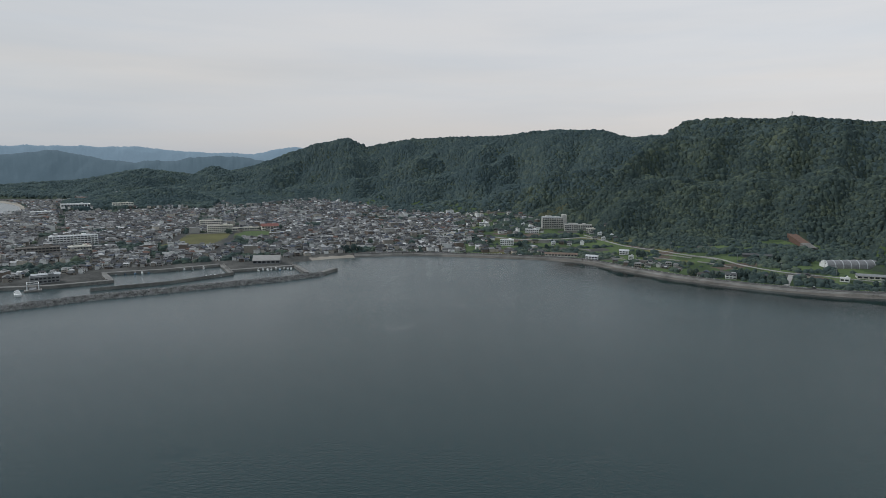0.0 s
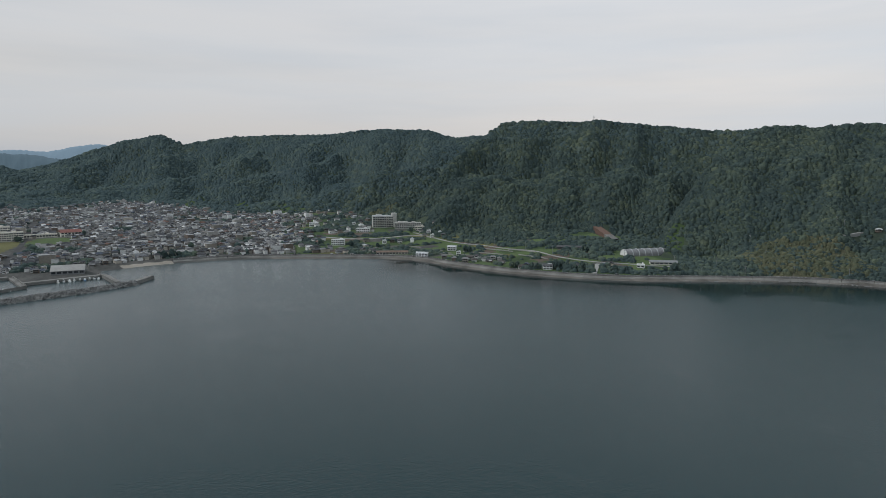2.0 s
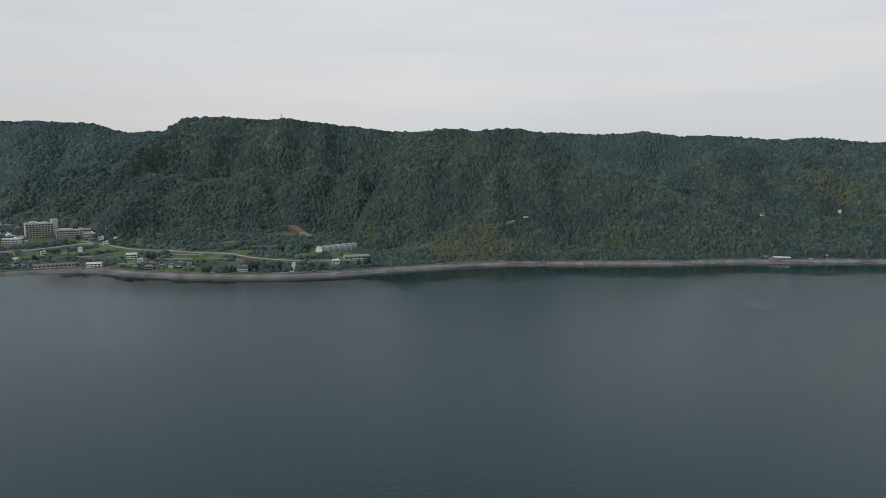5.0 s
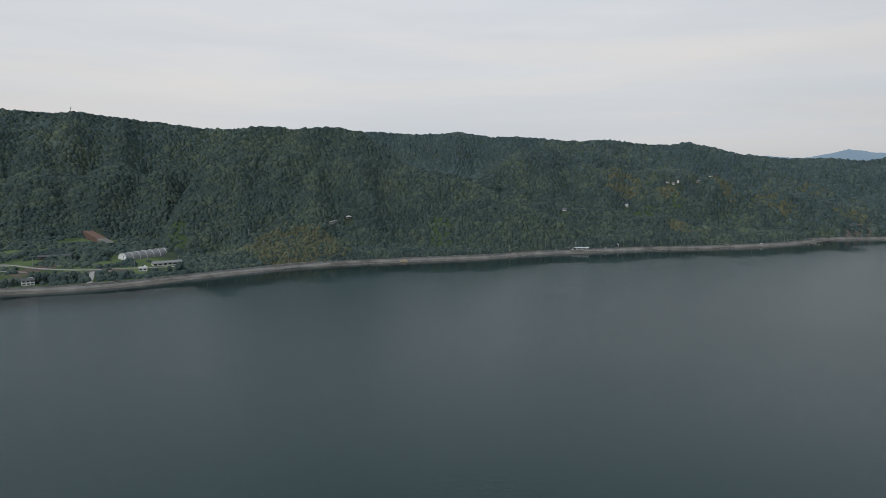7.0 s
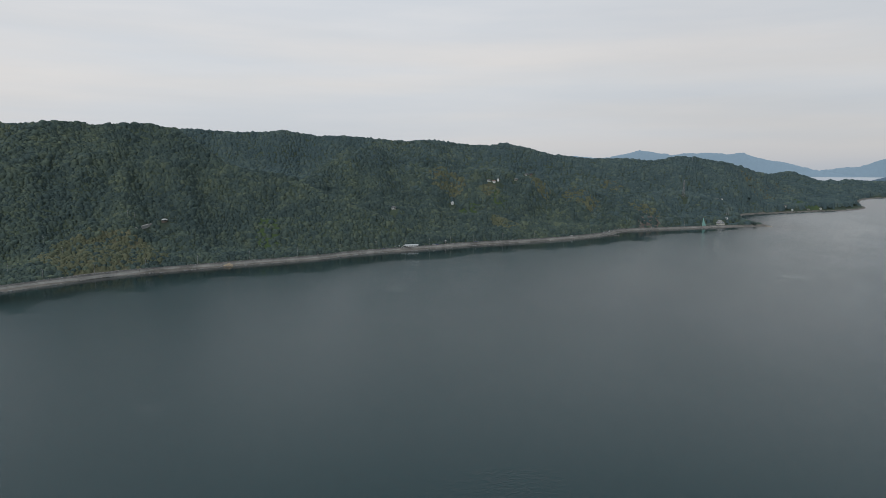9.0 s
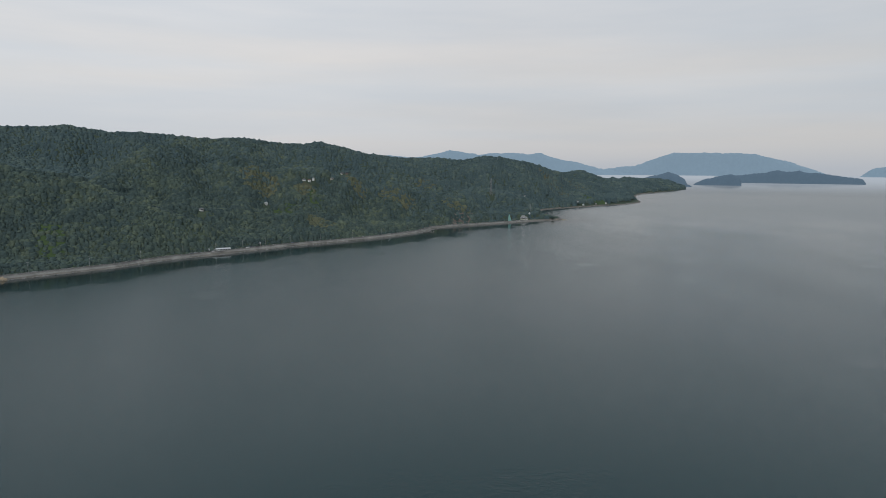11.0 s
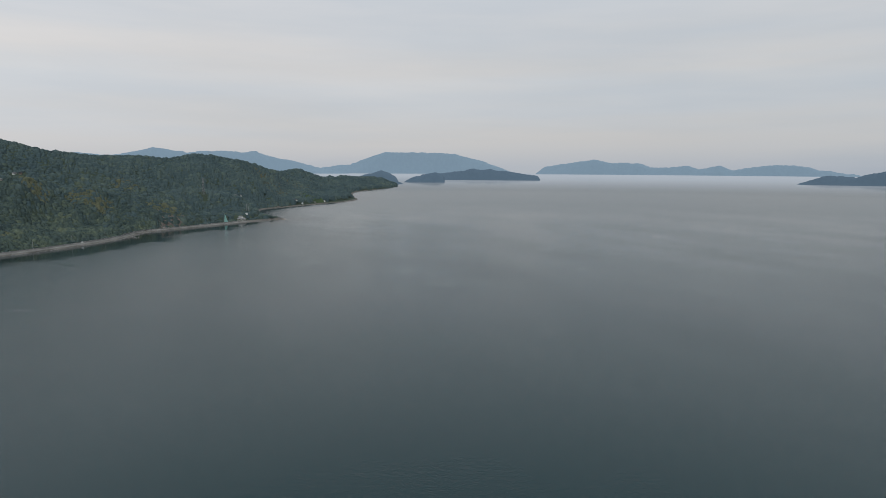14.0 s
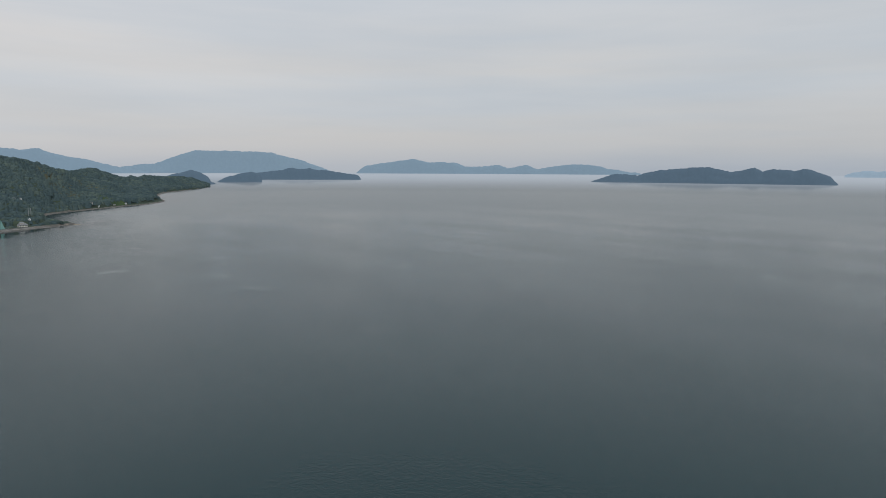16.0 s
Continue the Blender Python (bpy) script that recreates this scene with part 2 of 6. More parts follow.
KNOLL = ((36, -9, 1850), (32, -4, 1850), (30.4, -2.7, 1850), (29, -2.6, 1850), (27, -2.2, 1850), (25.5, -2.0, 1850), (24, -1.75, 1850), (22.2, -2.0, 1850), (20.5, -2.5, 1850),
         (19.1, -3.2, 1830), (17, -9, 1800))
KNOLL_FOOT = ((40, 1740), (17, 1650))
TOWN_HILL = ((52, -1.6, 2900), (34.7, -1.5, 2900), (32.6, -1.35, 2850), (29.2, -1.1, 2800), (26.4, -0.55, 2750), (24.9, -0.27, 2700),
             (23.1, -0.5, 2700), (21.3, -0.73, 2700), (19.8, -0.02, 2750), (18.2, -0.44, 2720), (15.9, 0.15, 2700), (12.1, 1.53, 2600),
             (9.2, 2.34, 2450), (8.4, 2.45, 2420), (6.7, 1.7, 2380), (3.2, 2.38, 2250), (-0.7, 2.63, 2100), (-4.8, 2.7, 1950),
             (-8.2, 3.12, 1820), (-10.6, 3.28, 1760), (-13.7, 3.2, 1700), (-15.2, 2.74, 1690), (-16.6, 2.57, 1690), (-18.4, 2.79, 1700), (-20, 2.4, 1700), (-24, 1.5, 1700),
             (-30, 0, 1700), (-40, -9, 1700))
TOWN_HILL_FOOT = FOOT[:11] + ((-14, 1080), (-16.5, 1200), (-24, 1350), (-40, 1450))
MAIN_HILL = ((-9, -9, 1080), (-11, -6.0, 1090), (-12.6, -4.0, 1100), (-14, -2.2, 1120), (-15.3, -0.5, 1150), (-16.2, 0.8, 1190), (-17.4, 2.0, 1250), (-18.8, 2.73, 1310), (-20.4, 3.9, 1350),
             (-23.5, 4.09, 1360), (-26.4, 3.9, 1340), (-28.2, 4.15, 1330), (-31.5, 3.8, 1320), (-34.9, 3.42, 1340), (-37.8, 3.07, 1360), (-40, 3.12, 1360), (-41.6, 3.2, 1360), (-44, 2.6, 1360),
             (-50, -2, 1360), (-60, -9, 1360))
MAIN_HILL_FOOT = FOOT[10:14] + ((-34.6, 850), (-37, 1000), (-40, 1120), (-60, 1150))
COAST_HILL = ((-33.4, -9, 800), (-34.6, -5.6, 850), (-35.6, -3.6, 890), (-36.5, -1.9, 930), (-37.4, -0.4, 980), (-38.3, 0.9, 1020), (-39.6, 2.3, 1065), (-41.2, 3.34, 1110), (-43.9, 3.37, 1120),
              (-44.7, 3.22, 1120), (-48.5, 3.43, 1110), (-50.8, 3.1, 1100), (-52.1, 2.2, 1085), (-53, 1.66, 1070), (-54.6, 0.35, 1040), (-56.7, -0.3, 1010), (-58.9, -0.6, 990),
              (-60.9, -1.52, 970), (-64, -3.01, 930), (-67, -3.99, 915), (-69.3, -4.97, 915), (-71.8, -6.8, 925), (-75, -9, 950))
REAR_WALL = ((-34, -9, 1800), (-42, 1.5, 1800), (-46, 2.5, 1800), (-51.4, 3.05, 1780), (-55.5, 2.82, 1760), (-57.8, 2.9, 1750), (-59.5, 3.07, 1750), (-62.2, 2.62, 1750),
             (-64, 2.66, 1760), (-66.9, 2.5, 1780), (-69, 2.0, 1800), (-72, 1.2, 1800), (-78, -1, 1800), (-90, -9, 1800))
REAR_WALL_FOOT = ((-34, 1400), (-56, 1300), (-66, 1330), (-90, 1500))
BAY_HILL = ((-57, -9, 1050), (-59.9, -1.77, 1190), (-61.4, -0.89, 1230), (-62.9, 0.19, 1280), (-64.9, 1.54, 1340), (-67.4, 2.45, 1400), (-69.6, 2.3, 1420), (-72.2, 2.4, 1450),
            (-74.8, 2.06, 1470), (-77, 1.92, 1490), (-78.8, 2.13, 1500), (-80.3, 1.77, 1500), (-82.9, 1.11, 1500), (-84.7, 0.56, 1480), (-86.4, -0.07, 1460), (-88.1, -0.77, 1440),
            (-89.3, -1.38, 1420), (-90.7, -2.01, 1400), (-91.9, -2.45, 1385), (-92.9, -3.46, 1365), (-94.5, -5.5, 1360), (-98, -9, 1400))
BAY_HILL_FOOT = ((-57, 950), (-60, 990), (-63, 930), (-66.5, 862)) + FOOT[18:21] + ((-93, 1262), (-98, 1390))
CAPE_HILL = ((-76, -9, 1850), (-80, 0.0, 1850), (-83.3, 1.1, 1850), (-85.6, 0.78, 1860), (-88.6, 0.82, 1860), (-91.1, 0.6, 1870), (-92.1, 0.71, 1880), (-93.5, 1.01, 1900),
             (-95, 0.86, 1930), (-96.5, 0.5, 1960), (-97, 0.4, 2000), (-98.3, -0.01, 2090), (-99.1, -0.25, 2150), (-100.2, -0.62, 2220), (-101.3, -1.03, 2280), (-102.5, -1.31, 2310),
             (-103.9, -1.66, 2330), (-105.5, -2.01, 2300), (-106.7, -2.54, 2250), (-108, -9, 2250))
CAPE_HILL_FOOT = ((-76, 1600), (-86, 1540), (-89, 1450), (-92.5, 1290)) + FOOT[21:25] + ((-106.7, 2190), (-110, 2300))
SECOND_CAPE = ((-96, -9, 2600), (-98, -1.2, 2620), (-99, -0.5, 2650), (-100.3, -0.44, 2650), (-101.5, -0.21, 2650), (-102.2, -0.37, 2650), (-103.5, -0.85, 2650), (-104.6, -1.16, 2650),
               (-105.5, -1.5, 2650), (-107, -2.6, 2650), (-109, -9, 2650))
LAST_CAPE = ((-100, -9, 3200), (-102, -2, 3250), (-103.7, -0.98, 3280), (-104.1, -0.9, 3280), (-104.7, -0.97, 3280), (-105.5, -0.82, 3300), (-106.5, -0.94, 3330), (-107.6, -0.91, 3380),
             (-108.7, -1.05, 3430), (-109.7, -1.35, 3470), (-110.2, -1.5, 3480), (-110.6, -1.9, 3480), (-113, -2.4, 3500))
TREE_H = 4.5


def table(rows, az, col):
    r = sorted(rows)
    return np.interp(az, [v[0] for v in r], [v[col] for v in r])


def shore_sd(x, y):
    """Signed distance to the shoreline, positive on land, and the same to the bay behind the town."""
    best = np.full(x.shape, 1e18)
    inside = np.zeros(x.shape, bool)
    q = SHORE_XY
    for (ax, ay), (bx, by) in zip(q, np.roll(q, -1, 0)):
        ex, ey = bx - ax, by - ay
        t = np.clip(((x - ax) * ex + (y - ay) * ey) / (ex * ex + ey * ey), 0, 1)
        best = np.minimum(best, (x - ax - t * ex) ** 2 + (y - ay - t * ey) ** 2)
        cross = (ay > y) != (by > y)
        inside ^= cross & (x < ex * (y - ay) / (ey if ey else 1e-9) + ax)
    sd = np.where(inside, 1, -1) * np.sqrt(best)
    b, a = at(37.6, 2060), radians(37.6)
    u, v = (x - b.x) * math.cos(a) + (y - b.y) * math.sin(a), -(x - b.x) * math.sin(a) + (y - b.y) * math.cos(a)
    bay = 140 * (np.sqrt(u ** 2 + (v / 2.7) ** 2) / 140 - 1)
    return np.minimum(sd, bay), bay


# valleys: bearing at the saddle, at the foot, depth as a share of the height, half-width in degrees
TOWN_VALLEYS = ((6.6, 4.6, 0.50, 2.0), (-8.0, -5.2, 0.40, 1.6), (0.9, -0.8, 0.40, 1.7), (13.0, 11.0, 0.40, 2.0), (22.4, 20.0, 0.40, 1.8), (18.2, 16.0, 0.36, 1.5), (-12.2, -9.6, 0.34, 1.3))
MAIN_VALLEYS = ((-24.8, -22.6, 0.36, 1.3), (-30.0, -26.8, 0.40, 1.3), (-20.6, -18.4, 0.30, 1.0), (-33.6, -32.4, 0.42, 1.2), (-27.0, -24.9, 0.22, 0.8))
COAST_VALLEYS = ((-48.3, -48.9, 0.46, 1.3), (-43.6, -41.0, 0.30, 1.1), (-53.4, -54.8, 0.36, 1.2), (-58.4, -59.6, 0.30, 1.2), (-46.0, -45.0, 0.20, 0.8))
BAY_VALLEYS = ((-69.8, -69.0, 0.42, 1.5), (-75.9, -73.0, 0.50, 1.7), (-80.6, -78.0, 0.36, 1.2), (-84.6, -81.6, 0.42, 1.4), (-88.0, -86.0, 0.36, 1.1), (-66.6, -66.0, 0.26, 1.0), (-72.0, -71.4, 0.24, 0.9))
CAPE_VALLEYS = ((-86.8, -86.2, 0.40, 1.3), (-91.0, -91.4, 0.46, 1.3), (-96.0, -94.6, 0.46, 1.4), (-100.2, -99.2, 0.40, 1.0), (-103.4, -103.0, 0.34, 0.9), (-98.0, -97.6, 0.24, 0.7))
REAR_VALLEYS = ((-53.2, -54.0, 0.40, 1.2), (-57.0, -57.4, 0.40, 1.2), (-61.2, -60.6, 0.44, 1.3), (-65.4, -64.2, 0.36, 1.0))
LAYERS = ((KNOLL, KNOLL_FOOT, (), 3), (TOWN_HILL, TOWN_HILL_FOOT, TOWN_VALLEYS, 11), (MAIN_HILL, MAIN_HILL_FOOT, MAIN_VALLEYS, 17), (COAST_HILL, FOOT, COAST_VALLEYS, 23),
          (REAR_WALL, REAR_WALL_FOOT, REAR_VALLEYS, 29), (BAY_HILL, BAY_HILL_FOOT, BAY_VALLEYS, 31), (CAPE_HILL, CAPE_HILL_FOOT, CAPE_VALLEYS, 37),
          (SECOND_CAPE, ((-96, 2330), (-109, 2360)), (), 41), (LAST_CAPE, ((-100, 2750), (-106, 2850), (-108, 3100), (-110, 3400), (-110.8, 3460)), (), 43))


def ridge_fold(v):
    """A sawtooth that climbs to 1 on each whole number and falls to 0 between."""
    return np.abs(v - np.floor(v) - 0.5) * 2


def land(x, y):
    """Height of the ground, how far up the slope it lies (0 foot, 1 crest), and the distance inland."""
    az, d = np.degrees(np.arctan2(-x, y)), np.hypot(x, y)
    sd, bay = shore_sd(x, y)
    rough = fbm(x / 60, y / 60, 3)
    plain = np.where(sd > 0, 1.6 * smooth(0, 9, sd) + 1.9 * smooth(9, 13, sd) + 0.014 * np.clip(sd - 22, 0, 900) + 0.8 * (rough - 0.5) * smooth(20, 80, sd),
                     np.maximum(sd * 0.12, -6))
    fields = smooth(2, -6, az) * smooth(-40, -30, az)
    plain = plain + fields * 0.05 * np.clip(sd - 60, 0, 260)
    z, climb = plain, np.zeros_like(x)
    bend = 150 * (fbm(x / 240, y / 240, 71, 3) - 0.5)
    fine_g = np.clip(np.abs(fbm(x / 84, y / 84, 83, 3) - 0.5) * 4.6, 0, 1)
    az = az + 1.1 * (fbm(x / 120, y / 120, 97, 3) - 0.5)      # no edge of a hill runs straight
    for rows, base, cuts, seed in LAYERS:
        foot = table(base, az, 1)
        zf = 3.5 + 0.012 * np.clip(foot - 800, 0, 900)
        el = np.tan(np.radians(table(rows, az, 1)))
        dc = np.maximum(table(rows, az, 2), foot + 30)
        zc = H + dc * el - TREE_H
        tall = np.maximum(zc - zf, 0)
        u = (d - foot) / (dc - foot)
        uu = np.clip(u, 0, 1)
        s = 0.55 * uu + 0.45 * (1 - (1 - uu) ** 1.8)
        # valleys cut in from the foot, side spurs run down to them at a slant
        deep, near = np.zeros_like(x), np.full(x.shape, 400.0)
        for a1, a0, cut, wide in cuts:
            mid = a0 + (a1 - a0) * uu + 0.35 * np.sin(uu * 8 + a0)
            off = np.sqrt((np.radians(az - mid) * d + 0.25 * bend) ** 2 + 14 ** 2)
            deep = np.maximum(deep, cut * np.exp(-off / (np.radians(wide) * d)))
            near = np.minimum(near, off)
        spur = ridge_fold((0.72 * d + 0.86 * near + bend) / 210 + seed * 0.37)
        ease = smooth(0.0, 0.22, uu) * (1 - smooth(0.72, 1.0, uu)) * np.clip(tall / 120, 0, 1)
        hill = zf + tall * s * (1 - 0.85 * deep * np.sin(np.pi * uu) ** 0.6) - ease * (36 * (1 - spur) + 10 * (1 - fine_g))
        hill = np.minimum(hill, H + d * el - TREE_H - 5.0 * (1 - uu))
        hill = np.maximum(hill, zf - 1 + 0.05 * np.clip(d - foot, 0, None))
        hill = np.where(u > 1, np.maximum(zc, 0) * np.exp(-np.clip(d - dc, 0, None) ** 2 / 260 ** 2), hill)
        hill = np.where((u <= 0) | (tall < 4), -50, hill)
        hill = np.where(sd < 0, -50, np.minimum(hill, plain + np.clip(sd - 20, 0, None) * 1.1))
        climb = np.where(hill > z, np.maximum(climb, np.clip(u, 0, 2)), climb)
        z = np.maximum(z, hill)
    return z, climb, sd


def sight(az, el):
    """How far off the ground first rises to that angle, seen from the drone."""
    d = np.arange(700.0, 3400.0, 4.0)
    x, y = -math.sin(radians(az)) * d, math.cos(radians(az)) * d
    z = land(x, y)[0]
    up = np.nonzero((z + 3 - H) / d >= math.tan(radians(el)))[0]
    return float(d[up[0]]) if len(up) else float(d[np.argmax((z - H) / d)])


def polar_grid(az0, az1, da, d0, d1, ratio, centre=False):
    az = np.arange(az0, az1, -da)
    n = int(math.log(d1 / d0) / math.log(ratio)) + 2
    d = d0 * ratio ** np.arange(n)
    if centre:
        d, n = np.concatenate([[0.0], d]), n + 1
    A, D = np.meshgrid(np.radians(az), d, indexing="ij")
    i = np.arange(len(az) * n).reshape(len(az), n)
    quads = np.stack([i[:-1, :-1], i[:-1, 1:], i[1:, 1:], i[1:, :-1]], -1).reshape(-1, 4)
    return -np.sin(A).ravel(), np.cos(A).ravel(), D.ravel(), quads


# sea: one sheet to the horizon
ring, rise = list(40 * 1.021 ** np.arange(155)), [0.0] * 155
tilted_rows = np.arange(1010.0, 4840.0, 25.0)                                  # saw-tooth rows tilted towards the drone, shaped to fit its view
for q in tilted_rows:
    h = 24.5 * math.tan(radians(3.6)) * float(smooth(1000, 2000, np.array(q)))
    ring += [q, q + 24.5]
    rise += [0.0, h]
ring, rise = np.array([0.0] + ring + [4848.0]), np.array([0.0] + rise + [0.0])
true_d = np.where(ring < 3000, ring, 3000 / (1 - (ring - 3000) / 1850 * (1 - 3000 / 11000)))
level = np.where(ring < 3000, 0.0, H - H * ring / true_d) + rise


def sea_sheet(name, ring, level, mat, label):
    """Rings of water round the drone, with what the shore does to them and painted haze far out."""
    A, R = np.meshgrid(np.radians(np.arange(180.0, -181.0, -1.5)), ring, indexing="ij")
    ids = np.arange(A.size).reshape(A.shape)
    quads = np.stack([ids[:-1, :-1], ids[:-1, 1:], ids[1:, 1:], ids[1:, :-1]], -1).reshape(-1, 4)
    verts = np.stack([-np.sin(A) * R, np.cos(A) * R, np.broadcast_to(level, A.shape)], -1).reshape(-1, 3)
    me = mesh_from(name, verts, quads, [mat], None, False)
    coast, _ = shore_sd(verts[:, 0], verts[:, 1])
    az, far = np.degrees(np.arctan2(-verts[:, 0], verts[:, 1])), np.hypot(verts[:, 0], verts[:, 1])
    lee = smooth(-120, -8, coast) * smooth(-32, -40, az) * (coast > -400) + 0.85 * smooth(-42, -3, coast) * (az > -40) * smooth(-8, -14, az)
    marks = {"shore_dark": np.where((coast > -400) & (az < -10), smooth(-105, -30, coast), 0), "lee": np.clip(lee * smooth(-98.5, -97, az), 0, 1),
             "sand_sheen": np.where(coast > -700, smooth(-420, -10, coast) * (0.6 + 0.4 * smooth(-34, -16, az) * smooth(12, 2, az)) * smooth(-108, -96, az), 0), "offing": smooth(650, 2400, far), "haze_glow": smooth(3000, 4750, far)}
    for key, value in marks.items():
        me.attributes.new(key, "FLOAT", "POINT").data.foreach_set("value", value.astype(np.float32))
    return tagged(new(name, me), label, "sea", kind="structure")


cut = int(np.searchsorted(ring, 3000)) + 1
sea_sheet("sea", ring[:cut], level[:cut], sea_material("sea_water"), "calm slate-grey sea with fine ripples")
sea_sheet("backdrop_sea", ring[cut - 1:], level[cut - 1:], sea_material("far_sea_water", True), "far sea with haze painted as a pale glow")

# clearings: bearing, distance, half-widths across and along the view
HILL_HOMES = [(a, sight(a, e)) for a, e in ((-74.05, -3.25), (-77.3, -1.22), (-77.75, -1.32), (-79.7, -1.05), (-80.6, -0.62), (-81.0, -0.66), (-96.35, -2.5), (-96.75, -2.55),
                                             (-68.8, -3.65), (-49.6, -4.45), (-78.1, -1.15))]
PYLON_D = sight(-93.8, -2.5)
SLIP_TOP, SLIP_FOOT = sight(-28.9, -5.2), sight(-30.2, -6.2)
CLEAR = ((-95.5, 1332, 12, 14), (-96.8, 1372, 16, 18), (-29.6, (SLIP_TOP + SLIP_FOOT) / 2 - 6, 11, abs(SLIP_TOP - SLIP_FOOT) / 2 + 14), (-33, 790, 40, 45), 
         (-93.8, PYLON_D, 7, 14), (-10.8, 1045, 55, 40), (-97.3, 1465, 9, 24), (-48.1, sight(-48.1, -4.95), 9, 10),
         (28.8, 2000, 46, 70), (25.6, 2150, 60, 110), (21.6, 2010, 36, 60), (31.8, 1960, 30, 60)) + tuple((a, d - 7, 8, 12) for a, d in HILL_HOMES)
DRY = ((-45.0, 800, 66, 62),) + tuple((a, sight(a, e), w, l) for a, e, w, l in (
    (-73.7, -1.35, 34, 46), (-78.7, -4.9, 25, 24), (-84.9, -2.2, 24, 36), (-90.6, -3.4, 30, 28), (-86.2, -2.8, 20, 26), (-77.4, -2.0, 18, 26),
    (-81.8, -1.3, 22, 30), (-99.2, -1.35, 62, 60), (-101.6, -1.9, 44, 50), (-9.8, -3.9, 24, 18), (-88.0, -1.6, 24, 34)))


def inside(x, y, areas, wobble=0.0):
    az, d = np.degrees(np.arctan2(-x, y)), np.hypot(x, y)
    w = 1 + wobble * (fbm(x / 22, y / 22, 41, 3) - 0.5)
    r = np.full(x.shape, False)
    for a, dist, hw, hl in areas:
        r |= (np.radians(az - a) * dist / hw) ** 2 + ((d - dist) / hl) ** 2 < w
    return r


MEADOW = ((-91.25, 1262, 20, 20), (-57.8, sight(-57.8, -5.5), 15, 30), (-58.8, 820, 10, 22), (3.6, 1520, 62, 46), (-1.6, 1385, 52, 42), (6.2, 1640, 36, 42), (9.5, 1780, 30, 40), (-6.5, 1200, 40, 26),
          (-75.6, sight(-75.6, -3.6), 22, 34), (-78.4, sight(-78.4, -2.9), 16, 30), (-34.5, 860, 26, 40), (-24.5, 870, 40, 16), (-102.8, 2000, 40, 40), (-97.6, 1640, 26, 40))

# ground
gx, gy, gd, gq = polar_grid(52, -112.5, 0.25, 630, 4200, 1.007)
X, Y = gx * gd, gy * gd
Z, CLIMB, SD = land(X, Y)
keep = (SD[gq].max(1) > -25)
gq = gq[keep]
cx, cy = X[gq].mean(1), Y[gq].mean(1)
csd, cclimb = SD[gq].mean(1), CLIMB[gq].mean(1)
caz, cd = np.degrees(np.arctan2(-cx, cy)), np.hypot(cx, cy)
MATS = [FOREST_FLOOR, TOWN, GRASS, CROP, STUBBLE, SOIL, SAND, SHINGLE, SCRUB, CLIFF]
parcel = hash2(np.floor((cx + 0.3 * cy) / 34), np.floor((cy - 0.3 * cx) / 22), 5)
idx = np.zeros(len(gq), int)
town_edge = -1.2 + 4 * (fbm(cx / 70, cy / 70, 61) - 0.5)
town = (cclimb <= 0) & (caz > town_edge)
fields = (cclimb <= 0) & (caz <= town_edge)
idx[town] = 1
idx[fields] = np.select([parcel[fields] < 0.42, parcel[fields] < 0.78, parcel[fields] < 0.84, parcel[fields] < 0.91], [2, 3, 4, 5], 1)
idx[(csd < 17) & (caz < 0)] = 7
_, cbay = shore_sd(cx, cy)
idx[(cbay < 30) & (caz > 30)] = 6
field = (np.abs(np.radians(caz - 20.5) * 1022 + 0.35 * (cd - 1022)) < 36) & (np.abs(cd - 1000) < 70)
idx[field] = 4
idx[(np.abs(np.radians(caz - 16.5) * 1060 + 0.3 * (cd - 1060)) < 26) & (np.abs(cd - 1055) < 38)] = 2
idx[(cclimb > 0) & inside(cx, cy, DRY, 1.3)] = 8
idx[(cclimb > 0) & inside(cx, cy, MEADOW, 1.2)] = 3
idx[(cclimb <= 0) & (caz < -35) & (csd > 17)] = 0
idx[(np.abs(caz + 91.25) < 1.1) & (csd > 17) & (csd < 66)] = 9
me = mesh_from("ground", np.stack([X, Y, Z], 1), gq, MATS, idx, True)
ground = tagged(new("ground", me), "coastal plain and wooded hillsides", "ground", kind="structure")


# ---------------- far hills and islands ----------------
def far_hills(name, rows, base, depth, mat, label, lift=0.0):
    """A range or island: skyline by bearing and elevation, standing at the far-drawn distance."""
    a = np.array([r[0] for r in rows], float)
    az = np.arange(a.max(), a.min(), -0.06)
    el = table(rows, az, 1)
    el = el + 0.20 * (fbm(az * 1.3, az * 0 + base, 5, 5) - 0.5) + 0.05 * (vnoise(az * 11, az * 0 + 3, 8) - 0.5)
    dc = float(far_d(np.array(base + depth * 0.5)))
    d0, d1 = float(far_d(np.array(float(base)))), float(far_d(np.array(float(base + depth))))
    z0 = float(far_z(np.array(float(base))))
    u = np.linspace(0, 1, 22)
    A, U = np.meshgrid(np.radians(az), u, indexing="ij")
    zc = H + dc * np.tan(np.radians(el))[:, None]
    prof = np.sin(np.pi * np.clip(U, 0, 1)) ** 0.8
    D = d0 + (d1 - d0) * U
    n = np.abs(fbm(A * 34 + U * 1.4, U * 3.5 + base, 9, 4) - 0.5) * 3.0
    zz = z0 - 2 + (zc - z0 + 2) * prof * (1 - 0.55 * (1 - np.clip(n, 0, 1)) * (1 - prof) ** 0.7)
    i = np.arange(A.size).reshape(A.shape)
    quads = np.stack([i[:-1, :-1], i[:-1, 1:], i[1:, 1:], i[1:, :-1]], -1).reshape(-1, 4)
    me = mesh_from(name, np.stack([-np.sin(A) * D, np.cos(A) * D, zz], -1).reshape(-1, 3), quads, [mat], None, True)
    return tagged(new(name, me), label, "distant hills", kind="structure")


